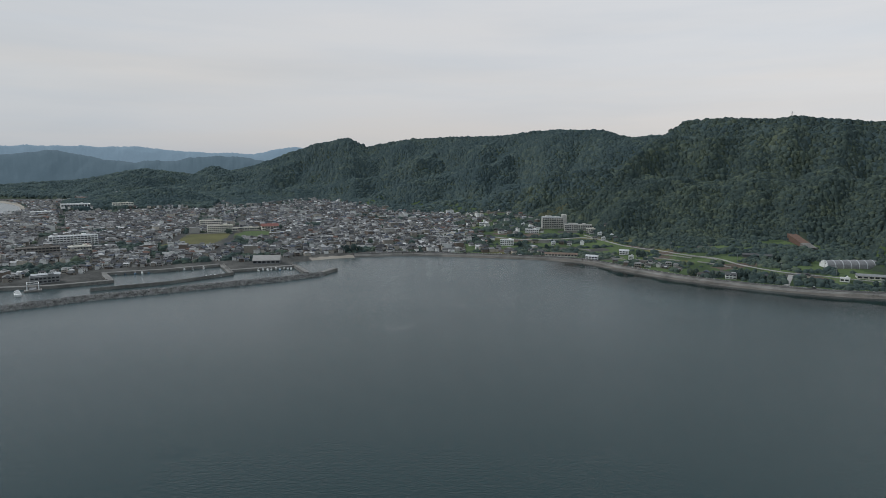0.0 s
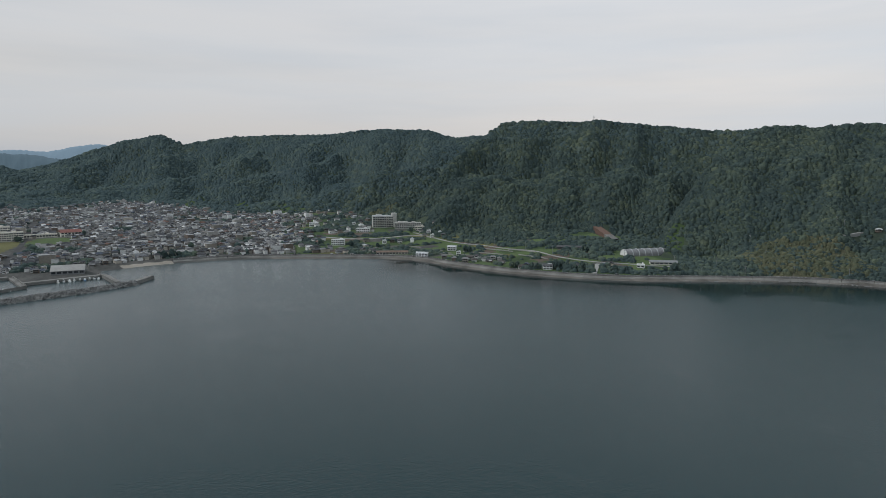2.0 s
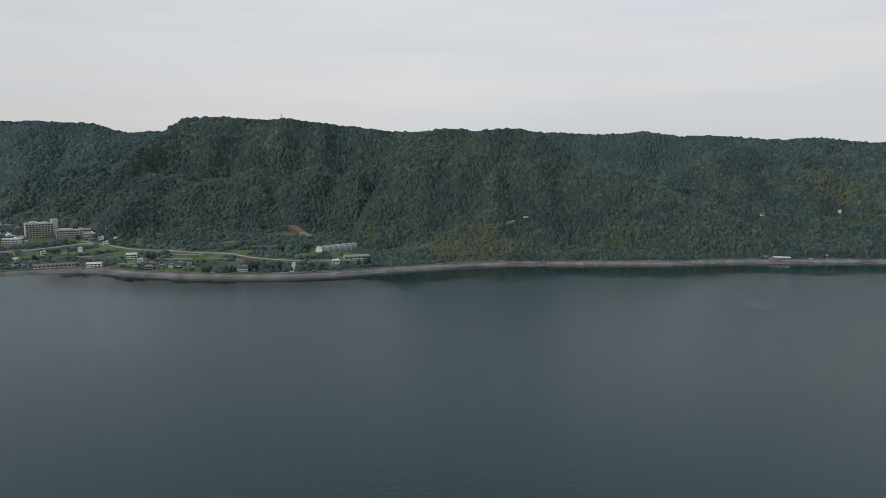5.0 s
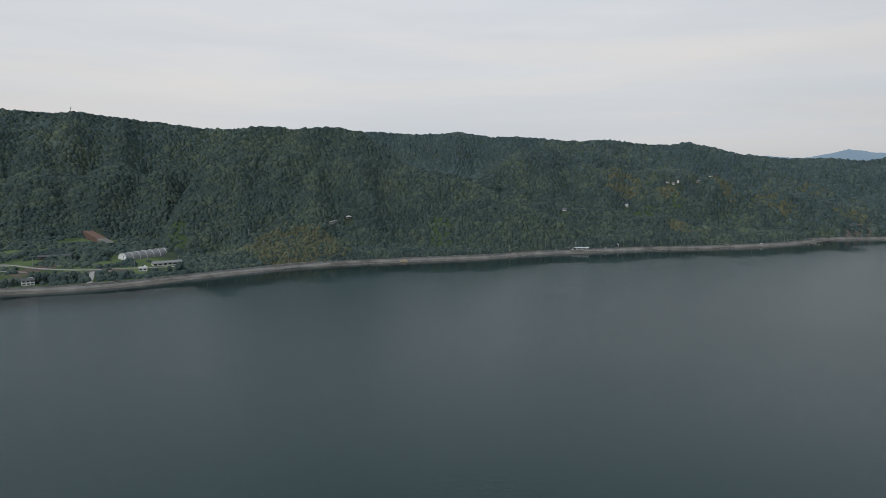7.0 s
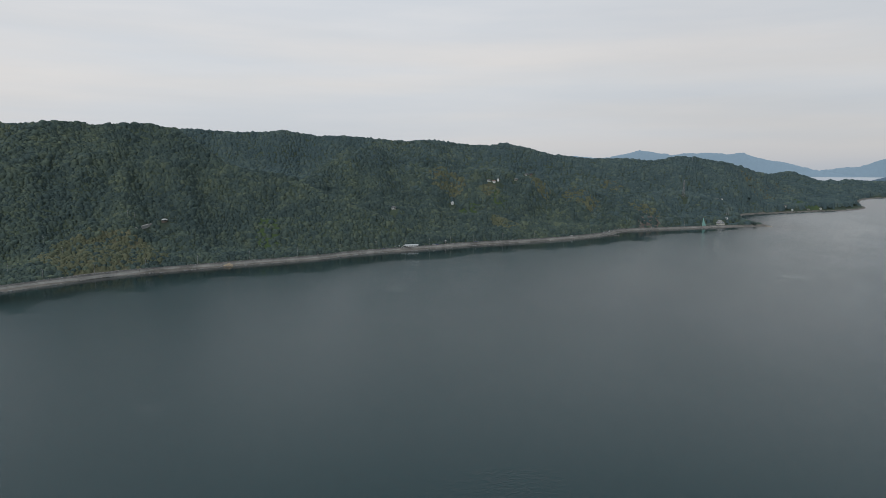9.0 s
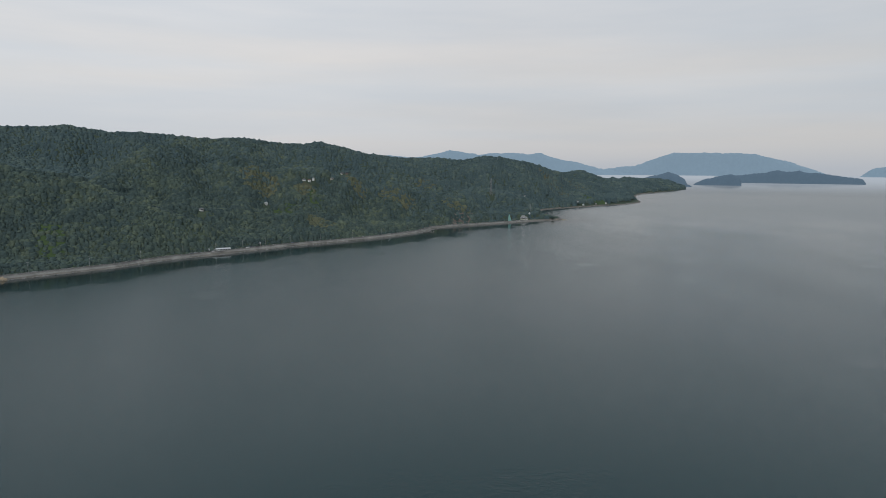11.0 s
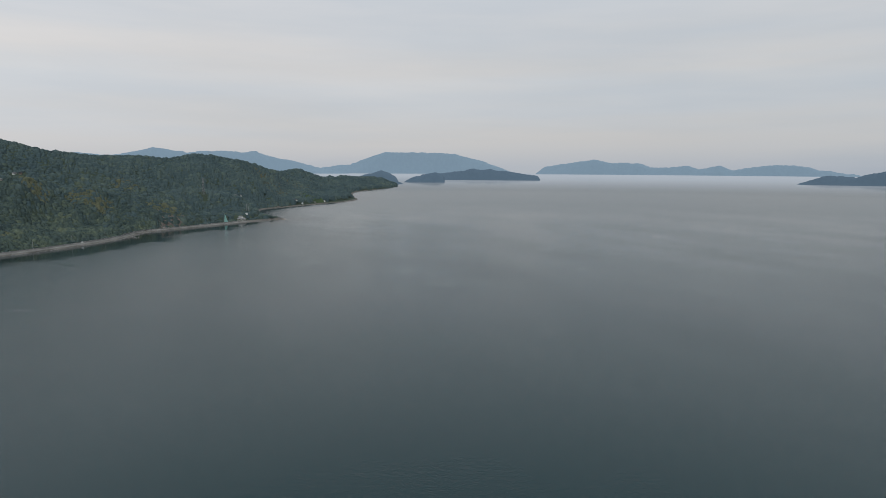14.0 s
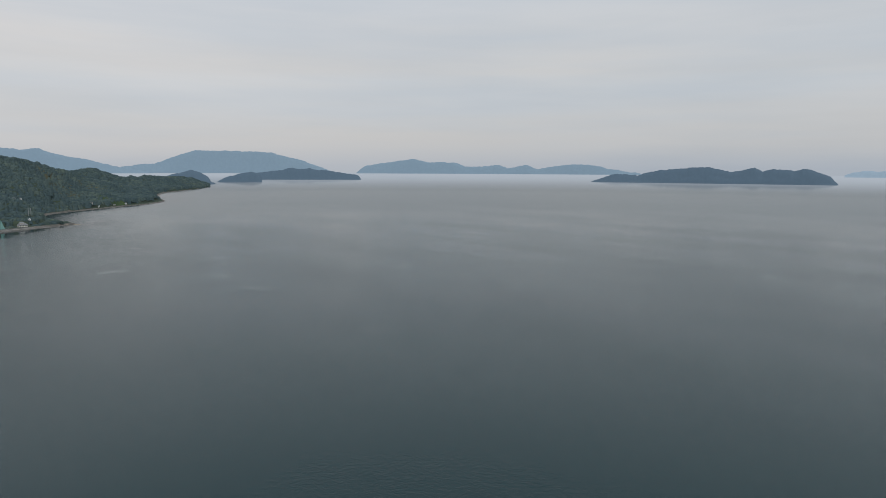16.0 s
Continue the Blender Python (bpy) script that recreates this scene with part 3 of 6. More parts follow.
# paler and bluer with distance: the haze sits in colour and emission
HAZE0 = painted_haze_material("hazy_hills_green", (0.056, 0.082, 0.100), 0.75)
HAZE1 = painted_haze_material("hazy_hills_near", (0.056, 0.083, 0.110), 0.65)
HAZE2 = painted_haze_material("hazy_hills_mid", (0.112, 0.154, 0.190), 0.9)
HAZE3 = painted_haze_material("hazy_hills_far", (0.16, 0.205, 0.245), 0.95)
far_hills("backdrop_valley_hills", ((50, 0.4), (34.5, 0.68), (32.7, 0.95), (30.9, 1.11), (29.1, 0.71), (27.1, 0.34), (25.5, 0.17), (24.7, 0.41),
          (23, 0.28), (20.8, 0.72), (17.7, 0.8), (15.9, 0.48), (11, -0.6)), 4300, 1500, HAZE0, "wooded hills beyond the town with blue-green haze painted in")
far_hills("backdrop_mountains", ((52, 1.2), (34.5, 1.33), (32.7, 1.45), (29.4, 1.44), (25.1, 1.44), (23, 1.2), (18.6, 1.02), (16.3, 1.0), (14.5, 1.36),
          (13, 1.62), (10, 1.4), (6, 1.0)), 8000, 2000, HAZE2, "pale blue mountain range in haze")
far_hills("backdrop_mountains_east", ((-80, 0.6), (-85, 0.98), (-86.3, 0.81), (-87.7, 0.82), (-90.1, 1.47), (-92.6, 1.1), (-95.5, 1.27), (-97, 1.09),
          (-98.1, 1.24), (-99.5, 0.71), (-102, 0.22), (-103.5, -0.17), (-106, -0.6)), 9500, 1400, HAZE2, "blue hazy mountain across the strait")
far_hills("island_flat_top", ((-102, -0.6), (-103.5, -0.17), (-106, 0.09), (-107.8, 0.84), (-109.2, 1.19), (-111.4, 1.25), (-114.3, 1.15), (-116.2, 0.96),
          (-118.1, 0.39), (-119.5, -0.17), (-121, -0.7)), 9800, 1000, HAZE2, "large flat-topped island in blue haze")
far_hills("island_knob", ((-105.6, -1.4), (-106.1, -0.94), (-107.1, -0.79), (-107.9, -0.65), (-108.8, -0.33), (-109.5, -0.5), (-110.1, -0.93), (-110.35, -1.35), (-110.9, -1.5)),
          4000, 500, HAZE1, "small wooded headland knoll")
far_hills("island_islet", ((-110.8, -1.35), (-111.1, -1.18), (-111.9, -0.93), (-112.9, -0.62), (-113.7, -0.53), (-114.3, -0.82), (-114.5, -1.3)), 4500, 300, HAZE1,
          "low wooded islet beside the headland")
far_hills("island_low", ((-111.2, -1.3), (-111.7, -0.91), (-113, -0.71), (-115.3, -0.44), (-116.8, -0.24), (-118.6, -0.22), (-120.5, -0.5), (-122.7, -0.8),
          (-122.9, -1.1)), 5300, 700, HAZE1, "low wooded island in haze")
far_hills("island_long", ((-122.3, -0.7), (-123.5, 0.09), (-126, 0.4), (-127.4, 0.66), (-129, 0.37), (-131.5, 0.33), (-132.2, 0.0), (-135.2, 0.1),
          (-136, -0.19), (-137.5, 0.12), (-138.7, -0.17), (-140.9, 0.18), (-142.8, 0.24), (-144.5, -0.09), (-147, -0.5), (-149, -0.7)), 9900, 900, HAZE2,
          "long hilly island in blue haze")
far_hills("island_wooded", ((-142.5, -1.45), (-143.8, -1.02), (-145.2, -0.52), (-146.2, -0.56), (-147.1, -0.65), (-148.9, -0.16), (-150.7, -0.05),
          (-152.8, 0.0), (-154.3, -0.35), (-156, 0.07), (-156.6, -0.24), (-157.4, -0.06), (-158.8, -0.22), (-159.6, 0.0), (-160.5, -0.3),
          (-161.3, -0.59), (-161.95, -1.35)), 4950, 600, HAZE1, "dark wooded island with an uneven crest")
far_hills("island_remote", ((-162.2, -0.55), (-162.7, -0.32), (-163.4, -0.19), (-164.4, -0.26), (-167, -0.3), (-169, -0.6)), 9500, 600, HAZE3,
          "remote island on the horizon, paled by painted haze")


# ---------------- builders ----------------
def plain(name, colour, rough=0.7, vary=0.12, scale=0.4, metal=0.0):
    m, nt, p = material(name, rough)
    a = noise_n(nt, pos(nt), scale, 4.0, 0.6)
    lo, hi = tuple(c * (1 - vary) for c in colour), tuple(min(1, c * (1 + vary)) for c in colour)
    nt.links.new(ramp(nt, a, [(0.35, lo), (0.65, hi)]), p.inputs["Base Color"])
    p.inputs["Metallic"].default_value = metal
    return m


def chance(name, stops, per_object, rough=0.75):
    """One of several colours, drawn per object or per loose piece, with a little grime."""
    m, nt, p = material(name, rough)
    r = nt.nodes.new("ShaderNodeObjectInfo").outputs["Random"] if per_object else island(nt)
    c = ramp(nt, r, stops, "CONSTANT")
    g = noise_n(nt, pos(nt), 0.5, 4.0, 0.65)
    nt.links.new(mixc(nt, 1.0, c, ramp(nt, g, [(0.3, (0.78, 0.77, 0.75)), (0.7, (1.08, 1.08, 1.08))]), "MULTIPLY"), p.inputs["Base Color"])
    return m


ROOFS = [(0.0, (0.060, 0.062, 0.067)), (0.18, (0.098, 0.100, 0.106)), (0.36, (0.040, 0.042, 0.048)), (0.52, (0.140, 0.141, 0.144)), (0.64, (0.083, 0.076, 0.071)),
         (0.74, (0.078, 0.092, 0.125)), (0.80, (0.155, 0.088, 0.070)), (0.83, (0.22, 0.22, 0.22)), (0.91, (0.42, 0.425, 0.43)), (0.97, (0.62, 0.62, 0.62))]
WALLS = [(0.0, (0.42, 0.41, 0.39)), (0.18, (0.68, 0.68, 0.67)), (0.34, (0.27, 0.25, 0.22)), (0.50, (0.50, 0.46, 0.40)), (0.60, (0.80, 0.80, 0.79)),
         (0.80, (0.17, 0.14, 0.12)), (0.93, (0.42, 0.43, 0.46))]
ROOF, WALL = chance("roof_tiles", ROOFS, True, 0.55), chance("render_walls", WALLS, True)
ROOF_I, WALL_I = chance("roof_tiles_town", ROOFS, False, 0.55), chance("render_walls_town", WALLS, False)
WHITE = plain("white_paint", (0.77, 0.77, 0.76), 0.6)
CREAM = plain("cream_render", (0.70, 0.67, 0.60), 0.8)
GREYM = plain("grey_metal", (0.22, 0.225, 0.23), 0.65)
NETTING = plain("shade_netting", (0.09, 0.092, 0.095), 0.9)
PALE = plain("pale_sheet_roof", (0.50, 0.51, 0.52), 0.75)
RED = plain("faded_red_roof", (0.20, 0.085, 0.072), 0.7)
TEAL = plain("green_netting", (0.20, 0.36, 0.33), 0.8)
GLASS, gnt, gp = material("window_glass", 0.12)
gp.inputs["Base Color"].default_value = (0.03, 0.036, 0.042, 1)
gp.inputs["Specular IOR Level"].default_value = 0.5
BARK = plain("bark", (0.10, 0.08, 0.06), 0.95)
TYRE = plain("tyre_rubber", (0.02, 0.02, 0.02), 0.9)
HULLS = chance("boat_paint", [(0.0, (0.62, 0.63, 0.62)), (0.45, (0.36, 0.38, 0.39)), (0.7, (0.12, 0.20, 0.30)), (0.85, (0.25, 0.25, 0.24))], True, 0.5)
CARS = chance("car_paint", [(0.0, (0.75, 0.75, 0.74)), (0.5, (0.35, 0.36, 0.37)), (0.7, (0.06, 0.06, 0.07)), (0.85, (0.10, 0.13, 0.22))], True, 0.3)


class Shape:
    """Collects the corners and faces of one mesh."""

    def __init__(self):
        self.v, self.f, self.m = [], [], []

    def add(self, verts, faces, mat=0):
        o = len(self.v)
        self.v += [tuple(v) for v in verts]
        self.f += [tuple(i + o for i in f) for f in faces]
        self.m += [mat] * len(faces)
        return self

    def box(self, x, y, z, sx, sy, sz, mat=0, top=(1.0, 1.0), rot=0.0):
        """A block standing on z, with its top drawn in by the factors."""
        c, s = math.cos(rot), math.sin(rot)
        vs = []
        for k, (tx, ty) in ((0, (1, 1)), (1, top)):
            for a, b in ((-1, -1), (1, -1), (1, 1), (-1, 1)):
                u, w = a * sx / 2 * tx, b * sy / 2 * ty
                vs.append((x + u * c - w * s, y + u * s + w * c, z + k * sz))
        return self.add(vs, [(3, 2, 1, 0), (4, 5, 6, 7), (0, 1, 5, 4), (1, 2, 6, 5), (2, 3, 7, 6), (3, 0, 4, 7)], mat)

    def gable(self, w, l, z, rise, over=0.5, thick=0.22, mat=0, hip=0.0, x=0.0, y=0.0):
        """A pitched roof along x with eaves; hip draws the ridge in at both ends."""
        a, b = l / 2 + over, w / 2 + over
        drop = rise * over / (w / 2)
        r = max(a - hip, 0.2)
        low = [(-a, -b, z - drop), (a, -b, z - drop), (a, b, z - drop), (-a, b, z - drop)]
        vs = [(px + x, py + y, pz + t) for t in (0, thick) for px, py, pz in low + [(-r, 0, z + rise), (r, 0, z + rise)]]
        top = [(6, 7, 11, 10), (8, 9, 10, 11), (7, 8, 11), (9, 6, 10)]
        rim = [(0, 1, 7, 6), (1, 2, 8, 7), (2, 3, 9, 8), (3, 0, 6, 9)]
        return self.add(vs, top + rim + [(3, 2, 1, 0)], mat)

    def lathe(self, rows, n=8, mat=0, x=0.0, y=0.0):
        """Rings (radius, z) joined up the axis."""
        vs = [(x + r * math.cos(2 * math.pi * i / n), y + r * math.sin(2 * math.pi * i / n), z) for r, z in rows for i in range(n)]
        fs = [(k * n + i, k * n + (i + 1) % n, (k + 1) * n + (i + 1) % n, (k + 1) * n + i) for k in range(len(rows) - 1) for i in range(n)]
        fs += [tuple(range(n))[::-1], tuple(range((len(rows) - 1) * n, len(rows) * n))]
        return self.add(vs, fs, mat)

    def beam(self, a, b, r, mat=0):
        """A square bar from a to b."""
        a, b = Vector(a), Vector(b)
        d = (b - a).normalized()
        u = d.orthogonal().normalized() * r
        w = d.cross(u)
        vs = [p + q for p in (a, b) for q in (u, w, -u, -w)]
        return self.add(vs, [(0, 1, 5, 4), (1, 2, 6, 5), (2, 3, 7, 6), (3, 0, 4, 7), (3, 2, 1, 0), (4, 5, 6, 7)], mat)

    def mesh(self, name, *mats):
        me = bpy.data.meshes.new(name)
        me.from_pydata(self.v, [], self.f)
        for m in mats:
            me.materials.append(m)
        me.polygons.foreach_set("material_index", self.m)
        me.update()
        return me


def thing(name, label, category, group="", at_m=None):
    ob = tagged(new(name), label, category, group)
    ob.empty_display_size = 1.0
    if at_m is not None:
        ob.matrix_basis = at_m
    return ob


def part(name, shape, material_, parent, label="", m=None):
    me = shape if isinstance(shape, bpy.types.Mesh) else shape.mesh(name, *(material_ if isinstance(material_, (list, tuple)) else [material_]))
    ob = new(name, me)
    ob.parent = parent
    if m is not None:
        ob.matrix_basis = m
    if label:
        ob["label"] = label
    return ob


def height(az, d):
    p = at(az, d)
    return float(land(np.array([p.x]), np.array([p.y]))[0][0])


def stand(az, d, turn=0.0, sink=0.0):
    """A pose on the ground there; with turn 0 its front (-y) looks at the drone."""
    p = at(az, d)
    return pose(p.x, p.y, max(height(az, d), 0.0) - sink, 0, 0, az + turn)


def sweep(line, profile, mat, name, closed=True):
    """Carries a profile of (offset to the left, height) along a line of (x, y)."""
    line = np.asarray(line, float)
    t = np.gradient(line, axis=0)
    t /= np.linalg.norm(t, axis=1)[:, None]
    nrm = np.stack([-t[:, 1], t[:, 0]], 1)
    k = len(profile)
    vs = np.array([[*(p + n * o), z] for p, n in zip(line, nrm) for o, z in profile])
    fs = []
    for i in range(len(line) - 1):
        for j in range(k if closed else k - 1):
            j2 = (j + 1) % k
            fs.append((i * k + j, (i + 1) * k + j, (i + 1) * k + j2, i * k + j2))
    me = bpy.data.meshes.new(name)
    ends = [tuple(range(k)), tuple(range((len(line) - 1) * k, len(line) * k))[::-1]] if closed else []
    me.from_pydata(vs.tolist(), [], fs + ends)
    me.materials.append(mat)
    me.update()
    return me


def draped(name, pts, width, lift, mat, label, category):
    """A road or strip laid over the ground along (bearing, distance) points."""
    line = spline([at(a, d)[:2] for a, d in pts], 6.0)
    t = np.gradient(line, axis=0)
    t /= np.linalg.norm(t, axis=1)[:, None]
    nrm = np.stack([-t[:, 1], t[:, 0]], 1)
    rows = [line + nrm * o for o in (-width / 2, 0, width / 2)]
    zs = [land(r[:, 0], r[:, 1])[0] for r in rows]
    zm = np.max(zs, 0) + lift
    zm = np.convolve(np.pad(zm, 2, mode="edge"), np.ones(5) / 5, "valid")
    vs, fs = [], []
    for i in range(len(line)):
        for r in rows:
            vs.append((*r[i], zm[i]))
        for r in (rows[0], rows[2]):
            vs.append((*r[i], zm[i] - 4.0))
        if i:
            a, b = (i - 1) * 5, i * 5
            fs += [(a, a + 1, b + 1, b), (a + 1, a + 2, b + 2, b + 1), (a + 3, a, b, b + 3), (a + 2, a + 4, b + 4, b + 2)]
    me = bpy.data.meshes.new(name)
    me.from_pydata(vs, [], [f[::-1] for f in fs])
    me.materials.append(mat)
    me.update()
    return tagged(new(name, me), label, category, kind="structure")


# ---------------- coast: sea wall, road, beach ----------------
coast_az = np.degrees(np.arctan2(-COAST[:, 0], COAST[:, 1]))
coast_d = np.hypot(COAST[:, 0], COAST[:, 1])
open_coast = COAST[(coast_az < 8.3) & ~((coast_az < -97.3) & (coast_d > 1360))]
fine = spline(open_coast[::2], 11.0)
wall = tagged(new("seawall"), "weathered grey concrete sea wall along the shore", "sea wall", kind="structure")
for i in range(0, len(fine) - 1):
    a, b = fine[i], fine[i + 1]
    e = b - a
    n = np.array([-e[1], e[0]]) / np.linalg.norm(e)
    g = e / np.linalg.norm(e) * 0.06
    dip = 0.10 * random.random()
    sh = Shape()
    rowsz = [(5.6, 0.4), (8.5, 3.1 - dip), (8.5, 4.1 - dip), (9.2, 4.1 - dip), (9.2, 2.4)]
    vs = [(*(p + n * o), z) for p in (a + g, b - g) for o, z in rowsz]
    sh.add(vs, [(j, j + 1, j + 6, j + 5) for j in range(4)] + [(4, 0, 5, 9), (4, 3, 2, 1, 0), (5, 6, 7, 8, 9)])
    part("slab", sh, CONCRETE, wall)
me = sweep(fine, [(10.2, 3.0), (10.2, 3.72), (16.0, 3.72), (16.0, 3.0)], ASPHALT, "coast_road")
road = tagged(new("road_coast", me), "narrow grey asphalt coast road behind the sea wall", "road", kind="structure")
part("edge_line", sweep(fine, [(10.55, 3.70), (10.55, 3.726), (10.75, 3.726), (10.75, 3.70)], WHITE, "edge_line"), WHITE, road)
part("edge_line", sweep(fine, [(15.4, 3.70), (15.4, 3.726), (15.6, 3.726), (15.6, 3.70)], WHITE, "edge_line"), WHITE, road)

LANE = ((-12.5, 985), (-15.5, 908), (-16.9, 887), (-18.9, 864), (-21.1, 834), (-23.4, 815), (-25.5, 778), (-28.5, 754), (-31.2, 750), (-35, 752))
LANE2 = ((-4, 965), (-6.5, 940), (-8.5, 935), (-10.5, 945), (-12.5, 960), (-14.5, 935))
draped("road_fields", LANE, 3.6, 0.35, PALE_CONCRETE, "pale concrete farm road between the fields", "road")
sandline = COAST[(coast_az < 13.3) & (coast_az > 7.6)]
me = sweep(sandline, [(-4, -0.6), (0.5, 0.15), (7.5, 1.75), (11, 2.3), (11, 0.5)], SAND, "beach")
tagged(new("beach", me), "narrow pale sand beach below the sea wall", "beach", kind="structure")
draped("road_ramp", ((-28.95, 745), (-28.85, 715), (-28.7, 684)), 4.5, 0.3, PALE_CONCRETE, "pale concrete lane down to the sea wall", "road")
draped("road_upper", LANE2, 5.5, 0.35, PALE_CONCRETE, "pale road below the hotel", "road")
draped("road_hill", ((-47.3, sight(-47.3, -5.05)), (-47.9, sight(-47.9, -5.0)), (-48.6, sight(-48.6, -4.8))), 3.2, 0.3, PALE_CONCRETE, "short visible stretch of pale hillside road", "road")
draped("road_steep", ((-61.9, 815), (-62.7, 838)), 3.5, 1.0, CONCRETE, "pale concrete track climbing from the shore", "road")


# ---------------- woodland ----------------
def lumps(x, y, z, radius, tall, seed, k=6, rings=((0.98, -1.0), (1.0, 0.12), (0.66, 0.74))):
    """Uneven leafy domes, one for each crown: (vertices, triangles)."""
    rng = np.random.default_rng(seed)
    n = len(x)
    ang = np.arange(k) / k * 2 * np.pi
    base = np.array([(r * math.cos(a + i * 0.5), r * math.sin(a + i * 0.5), h) for i, (r, h) in enumerate(rings) for a in ang] + [(0, 0, 1.0)])
    v = base[None] * (1 + rng.uniform(-0.20, 0.20, (n, len(base), 1))) + rng.uniform(-0.10, 0.10, (n, len(base), 3))
    spin = rng.uniform(0, 6.28, n)
    c, s = np.cos(spin)[:, None], np.sin(spin)[:, None]
    vx, vy = v[..., 0] * c - v[..., 1] * s, v[..., 0] * s + v[..., 1] * c
    V = np.stack([vx * radius[:, None] + x[:, None], vy * radius[:, None] + y[:, None], v[..., 2] * tall[:, None] + z[:, None]], -1).reshape(-1, 3)
    f = []
    last = len(rings) - 1
    for q in range(last):
        for i in range(k):
            j = (i + 1) % k
            f += [(q * k + i, q * k + j, q * k + k + j), (q * k + i, q * k + k + j, q * k + k + i)]
    f += [(last * k + i, last * k + (i + 1) % k, last * k + k) for i in range(k)]
    F = (np.array(f)[None] + (np.arange(n) * len(base))[:, None, None]).reshape(-1, 3)
    return V, F


def tufts(x, y, z, radius, tall, per, seed):
    """Leafy clumps that stand out of the crowns: small five-sided caps, leaning outwards."""
    rng = np.random.default_rng(seed)
    x, y, z, radius, tall = (np.repeat(v, per) for v in (x, y, z, radius, tall))
    n = len(x)
    a, up = rng.uniform(0, 6.283, n), rng.uniform(0.05, 1.0, n)
    out = np.sqrt(1 - up ** 2 * 0.92)
    px, py, pz = x + np.cos(a) * out * radius * 0.86, y + np.sin(a) * out * radius * 0.86, z + up * tall * 0.86
    r = radius * rng.uniform(0.30, 0.56, n)
    nrm = np.stack([np.cos(a) * out, np.sin(a) * out, up + 0.35], 1)
    nrm /= np.linalg.norm(nrm, axis=1)[:, None]
    side = np.stack([-np.sin(a), np.cos(a), 0 * a], 1)
    third = np.cross(nrm, side)
    p = np.stack([px, py, pz], 1)
    ring = [(p + side * (math.cos(t) * r * rng.uniform(0.75, 1.25, n))[:, None] + third * (math.sin(t) * r * rng.uniform(0.75, 1.25, n))[:, None] - nrm * (0.25 * r)[:, None])
            for t in np.arange(5) / 5 * 2 * np.pi]
    V = np.stack(ring + [p + nrm * (r * 0.5)[:, None]], 1).reshape(-1, 3)
    f = np.array([(i, (i + 1) % 5, 5) for i in range(5)])
    return V, (f[None] + (np.arange(n) * 6)[:, None, None]).reshape(-1, 3)


def joined(*pairs):
    V, F, o = [], [], 0
    for v, f in pairs:
        V.append(v), F.append(f + o)
        o += len(v)
    return np.concatenate(V), np.concatenate(F)


def wood_sites(spacing, grow, seed):
    rng = np.random.default_rng(seed)
    xs, ys, ss = [], [], []
    d = 690.0
    while d < 3600:
        s = spacing * (d / 800) ** grow
        az = np.arange(-111.5, 46, np.degrees(s / d))
        az = az + rng.uniform(-0.45, 0.45, len(az)) * np.degrees(s / d)
        dd = d + rng.uniform(-0.45, 0.45, len(az)) * s
        xs.append(-np.sin(np.radians(az)) * dd), ys.append(np.cos(np.radians(az)) * dd), ss.append(np.full(len(az), s))
        d += s * 0.95
    return np.concatenate(xs), np.concatenate(ys), np.concatenate(ss)


# what the ridges hide is planted thinly
gaz = np.arange(52, -112.5, -0.25)
grid_n = len(gd) // len(gaz)
EL = ((Z - H) / gd).reshape(len(gaz), grid_n)
HORIZON = np.maximum.accumulate(EL, 1)
GD = gd[:grid_n]


def hidden(x, y, z, margin):
    az, d = np.degrees(np.arctan2(-x, y)), np.hypot(x, y)
    i = np.clip(((52 - az) / 0.25).astype(int), 0, len(gaz) - 1)
    j = np.clip(np.searchsorted(GD, d) - 3, 0, grid_n - 1)
    return (z + margin - H) / d < HORIZON[i, j]


CROWN_DRY = crown_material("dry_scrub_crowns", [(0.08, (0.074, 0.092, 0.062)), (0.35, (0.096, 0.106, 0.068)), (0.65, (0.124, 0.128, 0.080)), (0.95, (0.160, 0.158, 0.100))])
fx, fy, fs = wood_sites(3.5, 0.64, 7)
fz, fu, fsd = land(fx, fy)
rng = np.random.default_rng(3)
faz = np.degrees(np.arctan2(-fx, fy))
wood = ((fu > 0.0) | ((faz < -35) & (faz > -99))) & (fsd > 19) & ~inside(fx, fy, CLEAR) & ~(inside(fx, fy, MEADOW, 1.2) & (rng.random(len(fx)) < 0.5))
veiled = hidden(fx, fy, fz, 20.0)
wood &= ~veiled | (rng.random(len(fx)) < 0.03)
fx, fy, fz, fs, veiled = fx[wood], fy[wood], fz[wood], fs[wood] * np.where(veiled[wood], 1.2, 1.0), veiled[wood]
dry = inside(fx, fy, DRY, 1.3) & (rng.random(len(fx)) < 0.8)
size = rng.lognormal(-0.06, 0.30, len(fx)) * np.where(rng.random(len(fx)) < 0.06, 1.45, 1.0)
size = np.clip(size, 0.5, 2.0) * np.where(dry, 0.85, 1.0)
rad = fs * 0.82 * size
tall = (0.5 + 0.55 * rad) * rng.uniform(0.75, 1.3, len(fx))
fz = fz + 3.5 * (fbm(fx / 17, fy / 17, 51, 3) - 0.5) * np.where(dry, 0.2, 1.0)      # older and younger stands
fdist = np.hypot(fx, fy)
# farther trees take bluer, paler tones: aerial haze put into the crown colour
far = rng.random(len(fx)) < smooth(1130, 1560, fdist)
CROWN_HAZED = crown_material("haze_tinted_crowns", [(0.06, (0.048, 0.074, 0.083)), (0.5, (0.068, 0.098, 0.098)), (0.95, (0.114, 0.144, 0.118))])
